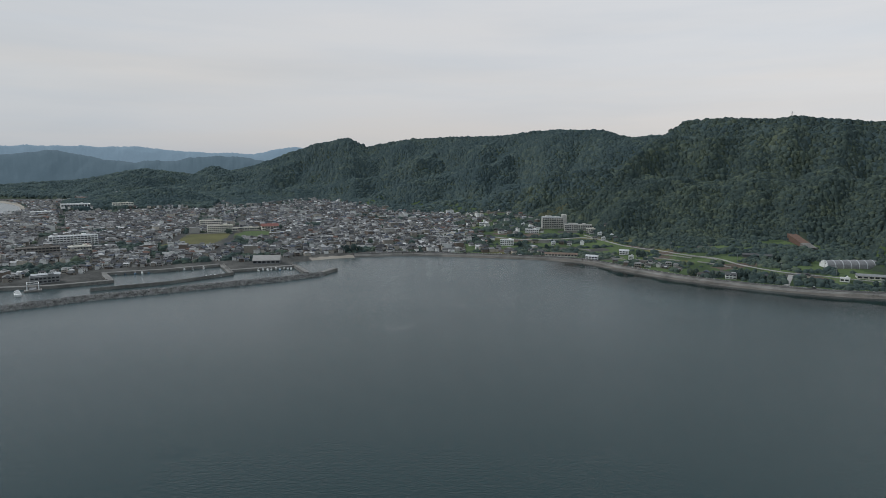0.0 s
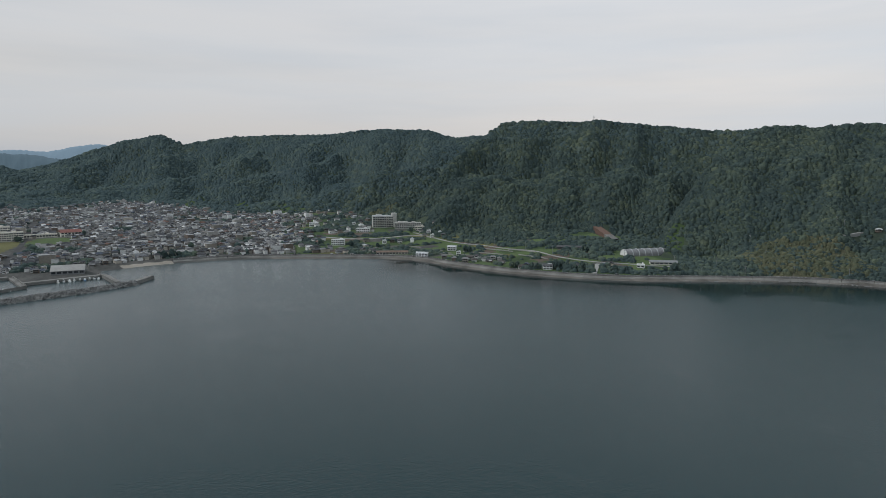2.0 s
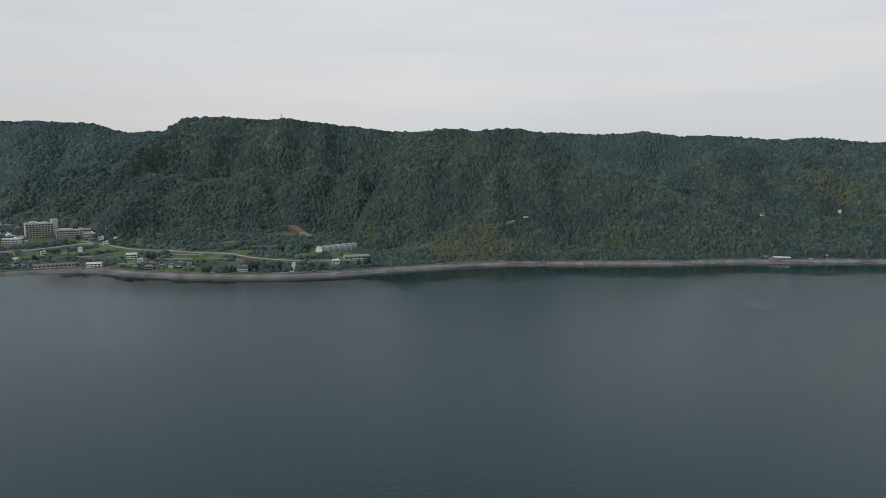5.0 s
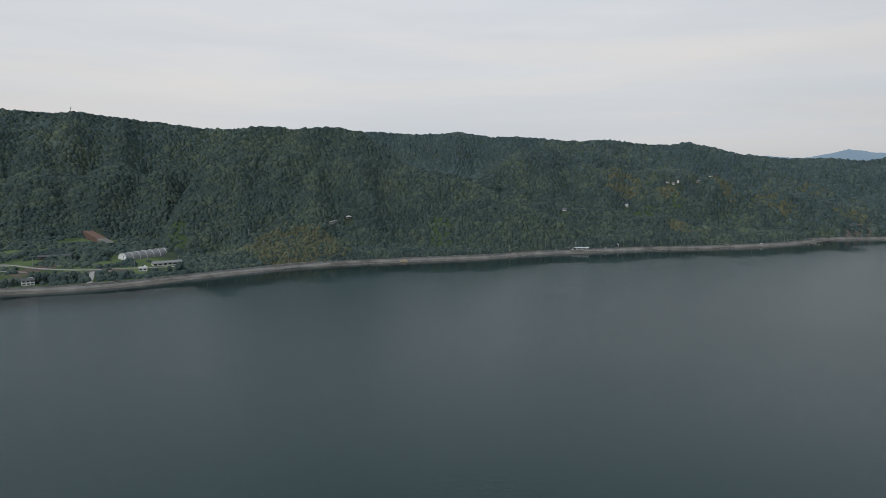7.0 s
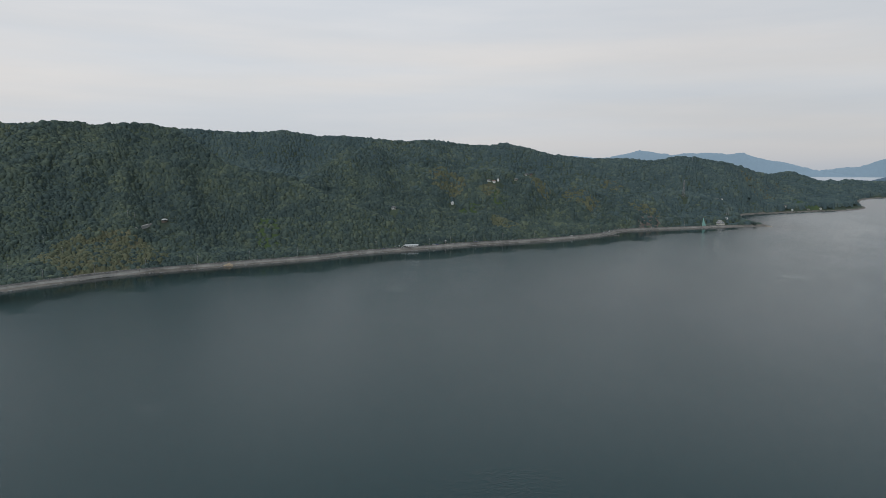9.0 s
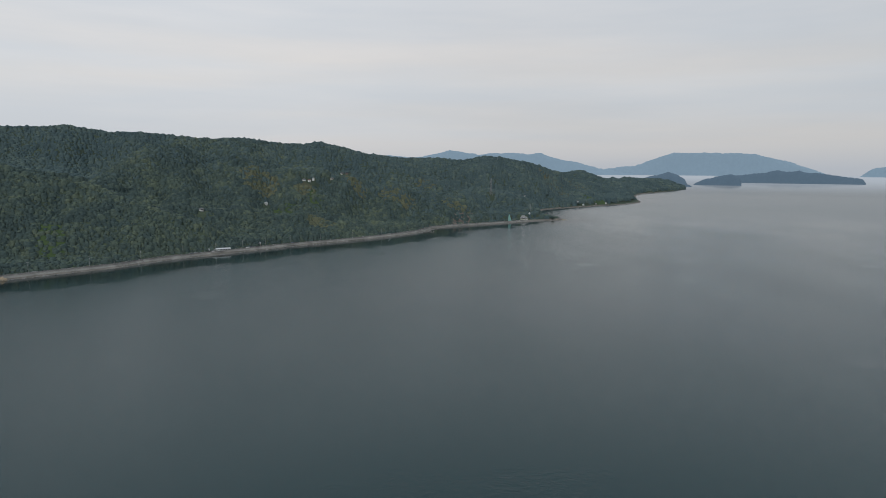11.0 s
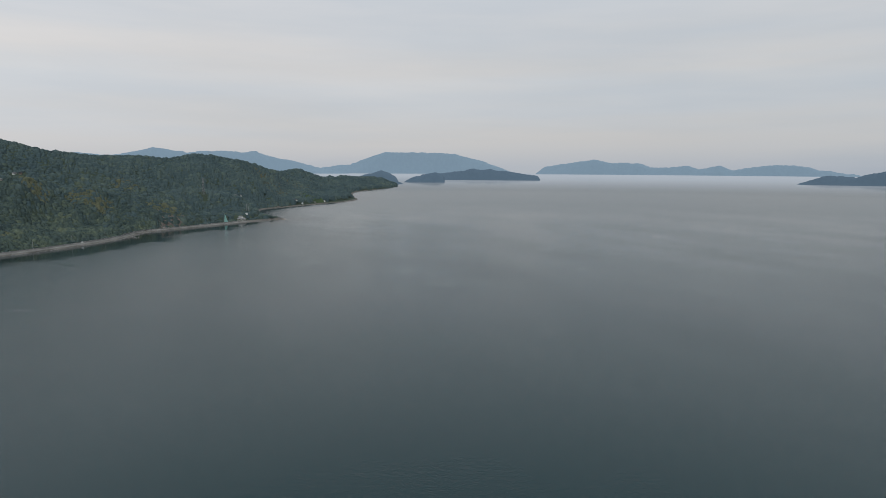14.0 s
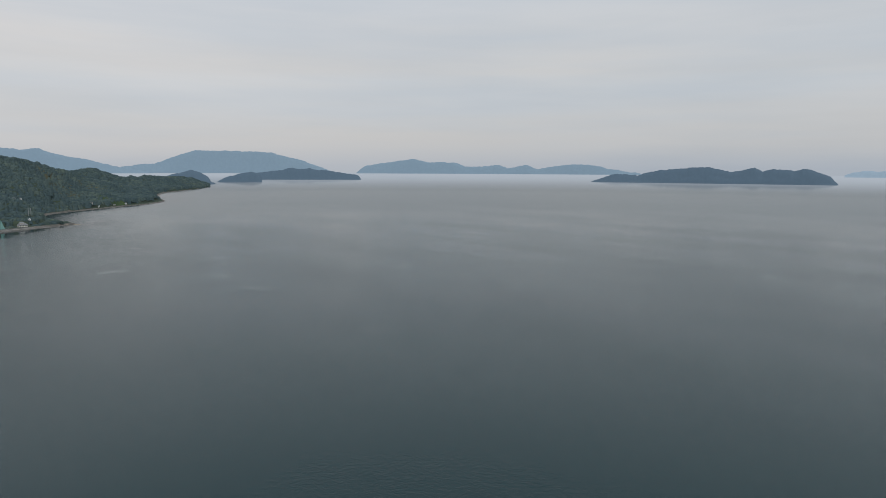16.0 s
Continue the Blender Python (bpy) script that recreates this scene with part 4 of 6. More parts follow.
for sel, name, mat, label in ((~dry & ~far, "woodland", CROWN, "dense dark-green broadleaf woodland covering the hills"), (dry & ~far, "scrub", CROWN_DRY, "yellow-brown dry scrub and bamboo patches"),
                              (far, "backdrop_woodland", CROWN_HAZED, "distant woodland with blue haze put into its colours")):
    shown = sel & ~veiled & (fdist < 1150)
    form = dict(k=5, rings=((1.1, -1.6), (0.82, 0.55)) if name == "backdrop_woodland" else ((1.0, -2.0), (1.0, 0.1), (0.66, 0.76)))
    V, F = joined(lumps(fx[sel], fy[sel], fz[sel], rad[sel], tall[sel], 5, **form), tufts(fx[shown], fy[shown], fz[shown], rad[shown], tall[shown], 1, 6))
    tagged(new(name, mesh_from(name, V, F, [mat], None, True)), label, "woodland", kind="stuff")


# ---------------- harbour ----------------
def line_of(pts, step=8.0):
    """A straight-sided line through (bearing, distance) points."""
    p = [np.array(at(a, d)[:2]) for a, d in pts]
    out = []
    for a, b in zip(p, p[1:]):
        n = max(1, int(np.linalg.norm(b - a) / step))
        out += [a + (b - a) * t / n for t in range(n)]
    return np.array(out + [p[-1]])


def stones(n, place, size, seed):
    """Angular blocks thrown at place(i, rng); returns (vertices, triangles)."""
    rng = np.random.default_rng(seed)
    base = np.array([(-1, -1, -1), (1, -1, -1), (1, 1, -1), (-1, 1, -1), (-0.7, -0.8, 1), (0.8, -0.7, 1), (0.7, 0.8, 1), (-0.8, 0.7, 1)], float)
    tri = np.array([(0, 2, 1), (0, 3, 2), (4, 5, 6), (4, 6, 7), (0, 1, 5), (0, 5, 4), (1, 2, 6), (1, 6, 5), (2, 3, 7), (2, 7, 6), (3, 0, 4), (3, 4, 7)])
    V, F = [], []
    for i in range(n):
        q = Euler(rng.uniform(-0.7, 0.7, 3) + np.array((0, 0, rng.uniform(0, 6))))
        m = np.array(q.to_matrix())
        sz = size * rng.uniform(0.6, 1.25) * rng.uniform(0.75, 1.2, 3)
        V.append((base * (1 + rng.uniform(-0.2, 0.2, base.shape)) * sz / 2) @ m.T + np.array(place(i, rng)))
        F.append(tri + 8 * i)
    return np.concatenate(V), np.concatenate(F)


MOLE = ((48, 640), (35.3, 606), (29.7, 618), (23.4, 627), (18.1, 642), (14.3, 656), (10.9, 680))
mole = line_of(MOLE, 10)
breakwater = thing("breakwater", "long rubble-mound breakwater of grey armour stone", "breakwater")
part("core", sweep(mole, [(-8, -1.5), (-2.0, 2.6), (2.5, 2.6), (8, -1.5)], ROCK, "core"), ROCK, breakwater)
mlen = len(mole)


def on_mole(i, rng):
    k = rng.uniform(0, mlen - 1.001)
    a, b = mole[int(k)], mole[int(k) + 1]
    e = b - a
    o = rng.uniform(-7.6, 7.6)
    p = a + e * (k % 1) + np.array((-e[1], e[0])) / np.linalg.norm(e) * o
    return p[0], p[1], 2.9 - max(abs(o) - 2.0, 0) * 0.66 + rng.uniform(-0.3, 0.4)


V, F = stones(5200, on_mole, 1.7, 8)
st = part("stones", mesh_from("stones", V, F, [ROCK]), ROCK, breakwater, "piled angular armour stones")
st["kind"] = "stuff"
part("pier_head", sweep(line_of(((10.95, 680), (9.65, 707)), 9), [(-3.2, -1.5), (-2.9, 3.3), (2.9, 3.3), (3.2, -1.5)], CONCRETE, "pier_head"), CONCRETE, breakwater, "concrete pier head")


def pier(name, pts, width, top, label, parapet=True):
    ob = thing(name, label, "pier")
    w = width / 2
    ln = line_of(pts, 10)
    part("deck", sweep(ln, [(-w, -1.5), (-w, top), (w, top), (w, -1.5)], CONCRETE, "deck"), CONCRETE, ob)
    if parapet:
        part("parapet", sweep(ln, [(-w, top), (-w, top + 1.1), (-w + 0.7, top + 1.1), (-w + 0.7, top)], CONCRETE, "parapet"), CONCRETE, ob)
    return ob


pier("inner_pier", ((29.3, 660), (27.0, 663), (23.9, 668), (18.5, 703), (19.3, 768)), 4.8, 1.9, "low concrete inner harbour pier with a parapet")
pier("short_pier", ((13.3, 745), (12.9, 728), (12.2, 688)), 6.0, 2.4, "short grey concrete pier beside the beach")
for pts, nm in ((((50, 716), (35.2, 703), (31.7, 690), (27.6, 696), (28.1, 747), (23.9, 746), (19.4, 765)), "quay"), (((18.6, 718), (15.8, 726), (13.1, 735)), "quay")):
    ln = line_of(pts, 12)
    me = sweep(ln, [(-0.6, -1.5), (-0.6, 2.9), (5.5, 3.0), (5.5, -1.0)], CONCRETE, nm)
    tagged(new("quay", me), "pale concrete harbour quay edge", "quay", kind="structure")


def boat(name, label, group, L=8.0):
    ob = thing(name, label, "boat", group)
    sh = Shape()
    w = L * 0.28
    secs = [(-0.5, 0.82), (-0.2, 1.0), (0.15, 0.98), (0.36, 0.62), (0.5, 0.05)]
    vs = []
    for u, k in secs:
        up = 0.25 * max(u, 0) * 2
        vs += [(u * L, -w / 2 * k, 0.9 + up), (u * L, -w / 2 * k * 0.7, -0.3), (u * L, w / 2 * k * 0.7, -0.3), (u * L, w / 2 * k, 0.9 + up)]
    fs = []
    for i in range(len(secs) - 1):
        a, b = i * 4, i * 4 + 4
        fs += [(a, b, b + 1, a + 1), (a + 1, b + 1, b + 2, a + 2), (a + 2, b + 2, b + 3, a + 3), (a + 3, b + 3, b, a)]
    part("hull", sh.add(vs, fs + [(0, 1, 2, 3)]), HULLS, ob)
    cabin = part("cabin", Shape().box(-0.12 * L, 0, 0.9, L * 0.26, w * 0.62, 1.5, 0, (0.85, 0.9)), WHITE, ob)
    part("windscreen", Shape().box(-0.12 * L + L * 0.125, 0, 1.6, 0.08, w * 0.52, 0.55), GLASS, cabin)
    part("mast", Shape().box(-0.2 * L, 0, 2.3, 0.12, 0.12, 2.2, 0, (0.5, 0.5)), GREYM, ob)
    return ob


first = boat("fishing_boat", "small painted fishing boat moored at the quay", "moored boats", 8.6)
spots = [(27.43, 750, 80), (26.74, 748, 87), (26.0, 745, 94), (25.49, 745, 86), (24.99, 747, 93), (22.79, 751, 85), (22.26, 753, 92), (21.6, 750, 84), (20.74, 754, 91), (20.55, 695, 83), (20.18, 698, 90), (19.82, 696, 82), (19.41, 698, 89), (16.27, 721, 81), (15.89, 723, 88), (15.51, 723, 80), (15.18, 726, 87), (14.79, 725, 94), (14.46, 723, 86), (14.12, 726, 93), (13.78, 726, 85), (13.49, 725, 92)]
for i, (a, d, turn) in enumerate(spots):
    p = at(a, d)
    m = pose(p.x, p.y, 0.0, 0, 0, a - turn + (180 if i % 3 == 0 else 0))
    if i == 0:
        first.matrix_basis = m
    else:
        copy_thing(first, m @ Matrix.Diagonal((1, 1, 1, 1)))

# ferry and its ramp
ferry = thing("ferry", "small white passenger ferry at the landing", "ferry")
part("hull", Shape().box(0, 0, -0.4, 6.5, 15, 3.0, 0, (1.12, 1.05)), WHITE, ferry)
saloon = part("saloon", Shape().box(0, 1.0, 2.6, 5.6, 9.5, 2.4, 0, (0.95, 0.95)), WHITE, ferry)
part("window_band", Shape().box(0, 1.0, 3.5, 5.66, 9.0, 0.8), GLASS, saloon)
part("wheelhouse", Shape().box(0, -1.2, 5.0, 4.2, 3.4, 2.2, 0, (0.85, 0.85)), WHITE, ferry)
part("mast", Shape().box(0, 0.8, 7.0, 0.25, 0.25, 3.2, 0, (0.4, 0.4)), WHITE, ferry)
p = at(34.1, 668)
ferry.matrix_basis = pose(p.x, p.y, 0, 0, 0, 34 + 4) @ Matrix.Scale(0.72, 4)
ramp_ = thing("ferry_ramp", "white steel loading ramp with arched lifting frames", "ramp")
part("pontoon", Shape().box(0, 0, -0.6, 14, 9, 1.9), CONCRETE, ramp_)
part("deck", Shape().box(0, 6, 1.5, 5.5, 17, 0.5), GREYM, ramp_)
for x in (-4.6, 4.6):
    for y in (-2.5, 9.0):
        part("tower", Shape().box(x, y, 1.2, 0.9, 0.9, 6.0, 0, (0.6, 0.6)), WHITE, ramp_)
    part("girder", Shape().beam((x, -2.5, 7.0), (x, 9.0, 7.0), 0.35), WHITE, ramp_)
    part("brace", Shape().beam((x, -2.5, 2.0), (x, 9.0, 6.8), 0.25), WHITE, ramp_)
for y in (-2.5, 9.0):
    part("crossbeam", Shape().beam((-4.6, y, 7.1), (4.6, y, 7.1), 0.35), WHITE, ramp_)
p = at(33.1, 684)
ramp_.matrix_basis = pose(p.x, p.y, 0, 0, 0, 33)


# ---------------- buildings ----------------
def block(name, label, category, w, dep, h, floors, bays, mats, m, roof="parapet", fins=0, group=""):
    """A flat-roofed block with its windows one by one on the front, and on the short sides."""
    ob = thing(name, label, category, group, m)
    wallm, roofm = mats
    part("body", Shape().box(0, 0, -3, w, dep, h + 3), wallm, ob)
    if roof == "parapet":
        sh = Shape()
        for sx, sy, px, py in ((w + 0.3, 0.4, 0, -dep / 2), (w + 0.3, 0.4, 0, dep / 2), (0.4, dep - 0.4, -w / 2, 0), (0.4, dep - 0.4, w / 2, 0)):
            sh.box(px, py, h - 0.02, sx, sy, 0.8)
        part("parapet", sh, wallm, ob)
        part("roof_plant", Shape().box(w * 0.22, dep * 0.1, h, min(5, w * 0.2), dep * 0.4, 2.4), wallm, ob)
    else:
        part("roof", Shape().gable(dep, w, h, dep * 0.18, 0.6, 0.25), roofm, ob)
    fh, bw = h / floors, w / bays
    pane = Shape().box(0, 0, 0, bw * 0.72, 0.16, fh * 0.5).mesh("window", GLASS)
    for i in range(floors):
        for j in range(bays):
            part("window", pane, None, ob, "", Matrix.Translation((-w / 2 + (j + 0.5) * bw, -dep / 2, i * fh + fh * 0.32)))
        if fins:
            part("balcony", Shape().box(0, -dep / 2 - 0.55, i * fh + fh * 0.02, w - 0.2, 1.1, 0.9), wallm, ob)
    for j in range(fins + 1 if fins else 0):
        part("fin", Shape().box(-w / 2 + j * w / fins, -dep / 2 - 0.7, 0, 0.55, 1.5, h), wallm, ob)
    return ob


HOTEL = plain("hotel_render", (0.50, 0.49, 0.46), 0.8)
hm = stand(-9.75, 1046, 8, 0.5)
hotel = block("hotel", "six-storey pale concrete hotel with vertical fins", "hotel", 33, 15, 17.5, 6, 9, (HOTEL, PALE), hm, fins=9)
part("stair_tower", Shape().box(19, 1, -3, 7, 12, 26.0), HOTEL, hotel, "taller blank stair tower")
part("crown", Shape().box(-2, 0, 17.5, 29, 12, 1.8), PALE, hotel)
part("penthouse", Shape().box(-6, 2, 19.3, 9, 6, 1.5), HOTEL, hotel)
wing = block("hotel_wing", "long low pale hotel wing with window bands", "hotel wing", 42, 14, 9.0, 3, 12, (HOTEL, PALE), stand(-12.0, 1030, 4, 0.5))
part("penthouse", Shape().box(-8, 2, 9.0, 16, 8, 2.4), HOTEL, wing)
block("annex", "pale annex below the hotel wing", "annex", 14, 10, 6.5, 2, 4, (CREAM, PALE), stand(-13.1, 1008, 0, 0.5))
block("apartment_block", "five-storey white apartment block with balconies", "apartment block", 57, 11, 14, 5, 14, (WHITE, PALE), stand(30.2, 985, 6, 0.3), fins=14)
block("school_building", "cream four-storey school building with rows of windows", "school", 36, 11, 13, 4, 12, (CREAM, PALE), stand(20.0, 1165, 5, 0.3))
block("school_building", "cream three-storey school wing beside the sports field", "school", 38, 11, 12, 4, 13, (CREAM, PALE), stand(19.3, 1085, 5, 0.3))
block("gymnasium", "school gymnasium with a faded red roof", "gymnasium", 27, 20, 7, 2, 6, (CREAM, RED), stand(15.2, 1110, 5, 0.3), roof="gable")
block("hall", "long low cream hall beside the sports field", "hall", 46, 8, 4.5, 1, 12, (CREAM, PALE), stand(17.3, 1110, 4, 0.3))
block("fish_market", "fish market hall with a pale grey sheet roof", "market hall", 30, 24, 4.2, 1, 6, (GREYM, PALE_CONCRETE), stand(15.5, 760, -6, 0.2), roof="gable")
block("warehouse", "long low white quay shed", "shed", 24, 7, 3.6, 1, 7, (PALE, PALE), stand(32.2, 735, 4, 0.2), roof="gable")
block("terminal", "grey two-storey ferry terminal", "terminal", 24, 9, 6, 2, 7, (GREYM, PALE), stand(32.3, 709, 4, 0.2))
block("office_block", "grey-brown long municipal building", "office", 46, 14, 9, 3, 12, (plain("brown_render", (0.22, 0.20, 0.18)), PALE), stand(32.6, 915, 3, 0.2))
block("office_block", "cream municipal building with a flat roof", "office", 26, 12, 8, 2, 8, (CREAM, PALE), stand(29.8, 915, 2, 0.2))
block("clinic", "white three-storey building among the fields", "clinic", 18, 8, 7.5, 3, 6, (WHITE, PALE), stand(-5.8, 893, -10, 0.2))
block("guest_house", "long white two-storey guest house below the hotel", "guest house", 21, 8, 5.4, 2, 7, (WHITE, PALE), stand(-8.0, 1000, -8, 0.2))
block("guest_house", "white two-storey house with a flat roof", "guest house", 15, 8, 5.2, 2, 5, (WHITE, PALE), stand(-3.7, 1080, 0, 0.2))
block("guest_house", "cream two-storey building in the fields", "guest house", 17, 8, 5.2, 2, 5, (CREAM, PALE), stand(-0.6, 985, 5, 0.2))
TAN_ROOF = plain("weathered_tan_roof", (0.17, 0.125, 0.10), 0.8)
block("boat_shed", "long low cream boat shed with a tan roof", "shed", 40, 8, 3, 1, 10, (CREAM, TAN_ROOF), stand(-10.6, 812, 0, 0.2), roof="gable")
block("boat_shed", "white boat shed with a sheet roof by the sea wall", "shed", 14, 8, 4.4, 2, 4, (WHITE, PALE), stand(-13.3, 790, -12, 0.2), roof="gable")
block("villa", "white villa with a long garden wall", "villa", 11, 8, 4.8, 2, 3, (WHITE, PALE), stand(-16.0, 838, -8, 0.2), roof="gable")
block("villa", "white two-storey seaside house", "villa", 10, 7, 4.8, 2, 3, (WHITE, ROOF), stand(-24.6, 702, 4, 0.2), roof="gable")
block("farm_office", "small white flat-roofed farm office", "farm office", 8, 6, 3.4, 1, 2, (WHITE, PALE), stand(-32.6, 736, -5, 0.2))
block("packing_shed", "long pale sheet-roofed packing shed", "shed", 30, 9, 3.2, 1, 6, (CREAM, GREYM), stand(-34.4, 765, 12, 0.2), roof="gable")
block("factory", "pinkish long building on the hillside terrace", "factory", 55, 16, 9, 2, 12, (plain("pink_render", (0.42, 0.31, 0.27)), PALE), stand(29.1, 2020, 0, 0.2))
block("store", "white flat-roofed store at the edge of town", "store", 60, 25, 7, 1, 10, (WHITE, PALE), stand(29.9, 1745, 4, 0.2))
block("store", "beige flat-roofed store at the edge of town", "store", 45, 20, 9, 2, 8, (CREAM, PALE), stand(26.6, 1725, 4, 0.2))
block("store", "white-roofed store at the edge of town", "store", 40, 20, 6, 1, 8, (WHITE, PALE), stand(32.2, 1690, 4, 0.2))


block("shore_shed", "long low white shed beside the coast road", "shed", 30, 5, 2.3, 1, 9, (WHITE, PALE), stand(-70.0, 886, 10, 0.2), roof="gable")


# arched hall over the fields
def arched_hall():
    ob = thing("arched_hall", "long grey vaulted sheet-metal hall with pale ribs", "hall")
    L, W, Ht, n = 62.0, 15.0, 8.6, 14
    prof = [(-W / 2 * math.cos(math.pi * i / n), Ht * math.sin(math.pi * i / n) ** 0.85) for i in range(n + 1)]
    segs = 20
    sheet = mottled("sheet_vault", (0.14, 0.14, 0.145), (0.26, 0.26, 0.265), 0.05, 0.6, 0.5)
    for x0 in range(segs):
        a, b = -L / 2 + L * x0 / segs, -L / 2 + L * (x0 + 1) / segs
        vs = [(x, y, z) for x in (a, b) for y, z in prof]
        part("vault_panel", Shape().add(vs, [(i, i + 1, n + 2 + i, n + 1 + i) for i in range(n)]), [sheet], ob)
    for k in range(8):
        x = -L / 2 + L * k / 7
        rs = Shape()
        vs = [(x + e, y * f, z * f) for e in (-0.35, 0.35) for f in (0.995, 1.035) for y, z in prof]
        q = n + 1
        fs = []
        for i in range(n):
            fs += [(q + i, q + i + 1, 3 * q + i + 1, 3 * q + i), (i, q + i, q + i + 1, i + 1)[::-1], (2 * q + i, 3 * q + i, 3 * q + i + 1, 2 * q + i + 1)]
        part("rib", rs.add(vs, fs), PALE, ob)
    for x, s in ((-L / 2 + 0.05, 1), (L / 2 - 0.05, -1)):
        vs = [(x, y, z) for y, z in prof]
        part("end_wall", Shape().add(vs, [tuple(range(n + 1))[::s]]), WHITE, ob)
    a, b = at(-31.15, 800), at(-34.6, 836)
    c = (a + b) / 2
    ob.matrix_basis = pose(c.x, c.y, height(-32.9, 817) - 0.6, 0, 0, math.degrees(math.atan2(b.y - a.y, b.x - a.x)))
    return ob


arched_hall()


# stabilised slope above the fields
def slope_patch():
    ob = thing("slope_protection", "reddish bare slope with a pale concrete grid below", "slope protection")
    a, b = at(-28.8, SLIP_TOP), at(-30.3, SLIP_FOOT)
    top, low = height(-28.8, SLIP_TOP) + 4.5, height(-30.3, SLIP_FOOT) + 3.0
    for k, (t0, t1, mat, nm) in enumerate(((0.0, 0.66, plain("red_earth", (0.15, 0.095, 0.075), 0.95), "earth_face"), (0.66, 1.0, CONCRETE, "concrete_grid"))):
        sh = Shape()
        vs = []
        for i in range(7):
            t = t0 + (t1 - t0) * i / 6
            c = a + (b - a) * t
            side = Vector((math.cos(radians(-30)), math.sin(radians(-30)), 0)) * 5.5
            zc = top + (low - top) * t
            vs += [(*(c - side)[:2], zc), (*(c + side)[:2], zc), (*(c - side)[:2], zc - 12), (*(c + side)[:2], zc - 12)]
        fs = []
        for i in range(6):
            o = i * 4
            fs += [(o, o + 4, o + 5, o + 1), (o + 2, o + 6, o + 4, o), (o + 1, o + 5, o + 7, o + 3)]
        part(nm, sh.add(vs, fs), mat, ob)
    return ob


slope_patch()


# ---------------- houses ----------------
def house_shapes(kind, rng):
    """Named shapes of a house: (name, Shape, which material)."""
    w, l = rng.uniform(5.4, 6.8), rng.uniform(6.6, 8.6)
    if kind == "two_storey":
        h = 5.4
        r = [("wall", Shape().box(0, 0, -1.5, l, w, h + 1.5), "wall"), ("roof", Shape().gable(w, l, h, w * 0.24, 0.6, 0.25, 0, w * 0.35), "roof")]
    elif kind == "gabled":
        h = 4.6
        sh = Shape().box(0, 0, -1.5, l, w, h + 1.5)
        rise = w * 0.27
        sh.add([(-l / 2, -w / 2, h), (-l / 2, w / 2, h), (-l / 2, 0, h + rise), (l / 2, -w / 2, h), (l / 2, w / 2, h), (l / 2, 0, h + rise)], [(0, 2, 1), (3, 4, 5)])
        r = [("wall", sh, "wall"), ("roof", Shape().gable(w, l, h, rise, 0.55, 0.25), "roof")]
    elif kind == "wide":
        h = 3.3
        r = [("wall", Shape().box(0, 0, -1.5, l * 1.15, w * 1.2, h + 1.5), "wall"), ("roof", Shape().gable(w * 1.2, l * 1.15, h, w * 0.32, 0.8, 0.3, 0, w * 0.5), "roof"),
             ("porch_roof", Shape().gable(w * 0.5, l * 0.5, 2.6, 0.9, 0.3, 0.2, 0, 0.6, l * 0.2, -w * 0.75), "roof")]
    elif kind == "stepped":
        h = 5.5
        r = [("wall", Shape().box(-l * 0.14, 0, -1.5, l * 0.7, w, h + 1.5).box(l * 0.36, 0, -1.5, l * 0.4, w * 0.8, 4.5), "wall"),
             ("roof", Shape().gable(w, l * 0.7, h, w * 0.25, 0.6, 0.25, 0, w * 0.3, -l * 0.14), "roof"),
             ("lean_to_roof", Shape().gable(w * 0.8, l * 0.42, 3.0, 1.1, 0.4, 0.2, 0, 0.8, l * 0.38), "roof")]
    elif kind == "shed":
        l, w, h = 15.0, 9.5, 4.4
        sh = Shape().box(0, 0, -1.5, l, w, h + 1.5)
        sh.add([(-l / 2, -w / 2, h), (-l / 2, w / 2, h), (-l / 2, 0, h + 1.6), (l / 2, -w / 2, h), (l / 2, w / 2, h), (l / 2, 0, h + 1.6)], [(0, 2, 1), (3, 4, 5)])
        r = [("wall", sh, "wall"), ("roof", Shape().gable(w, l, h, 1.6, 0.4, 0.2), "flat")]
    elif kind == "block":
        l, w, h = 16.0, 9.0, 9.3
        r = [("wall", Shape().box(0, 0, -1.5, l, w, h + 1.5), "wall"), ("roof", Shape().box(0, 0, h, l + 0.5, w + 0.5, 0.5).box(l * 0.25, 0, h + 0.5, 3.5, 3.0, 2.0), "flat")]
    else:
        h = rng.choice([6.0, 6.4, 8.8])
        sh = Shape().box(0, 0, -1.5, l, w, h + 1.5)
        r = [("wall", sh, "wall"), ("roof", Shape().box(0, 0, h, l + 0.4, w + 0.4, 0.35).box(l * 0.2, 0, h + 0.35, 2.5, 2.5, 1.6), "flat")]
    wl = l * (1.15 if kind == "wide" else 1.0)
    ww = w * (1.2 if kind == "wide" else 1.0)
    levels = (1.0, 3.7) if h > 4 else (1.0,)
    for z in levels:
        for k in range(3):
            if kind == "stepped" and k == 2:
                continue
            for side in ((-1, 1) if z == levels[0] or k != 1 else (-1,)):
                r.append(("window", Shape().box(wl * (-0.3 + 0.27 * k), side * ww / 2, z, 1.7, 0.14, 1.25), "glass"))
    r.append(("door", Shape().box(wl * 0.40 if kind != "stepped" else 0.0, -ww / 2, 0.0, 1.1, 0.16, 2.05), "door"))
    return r


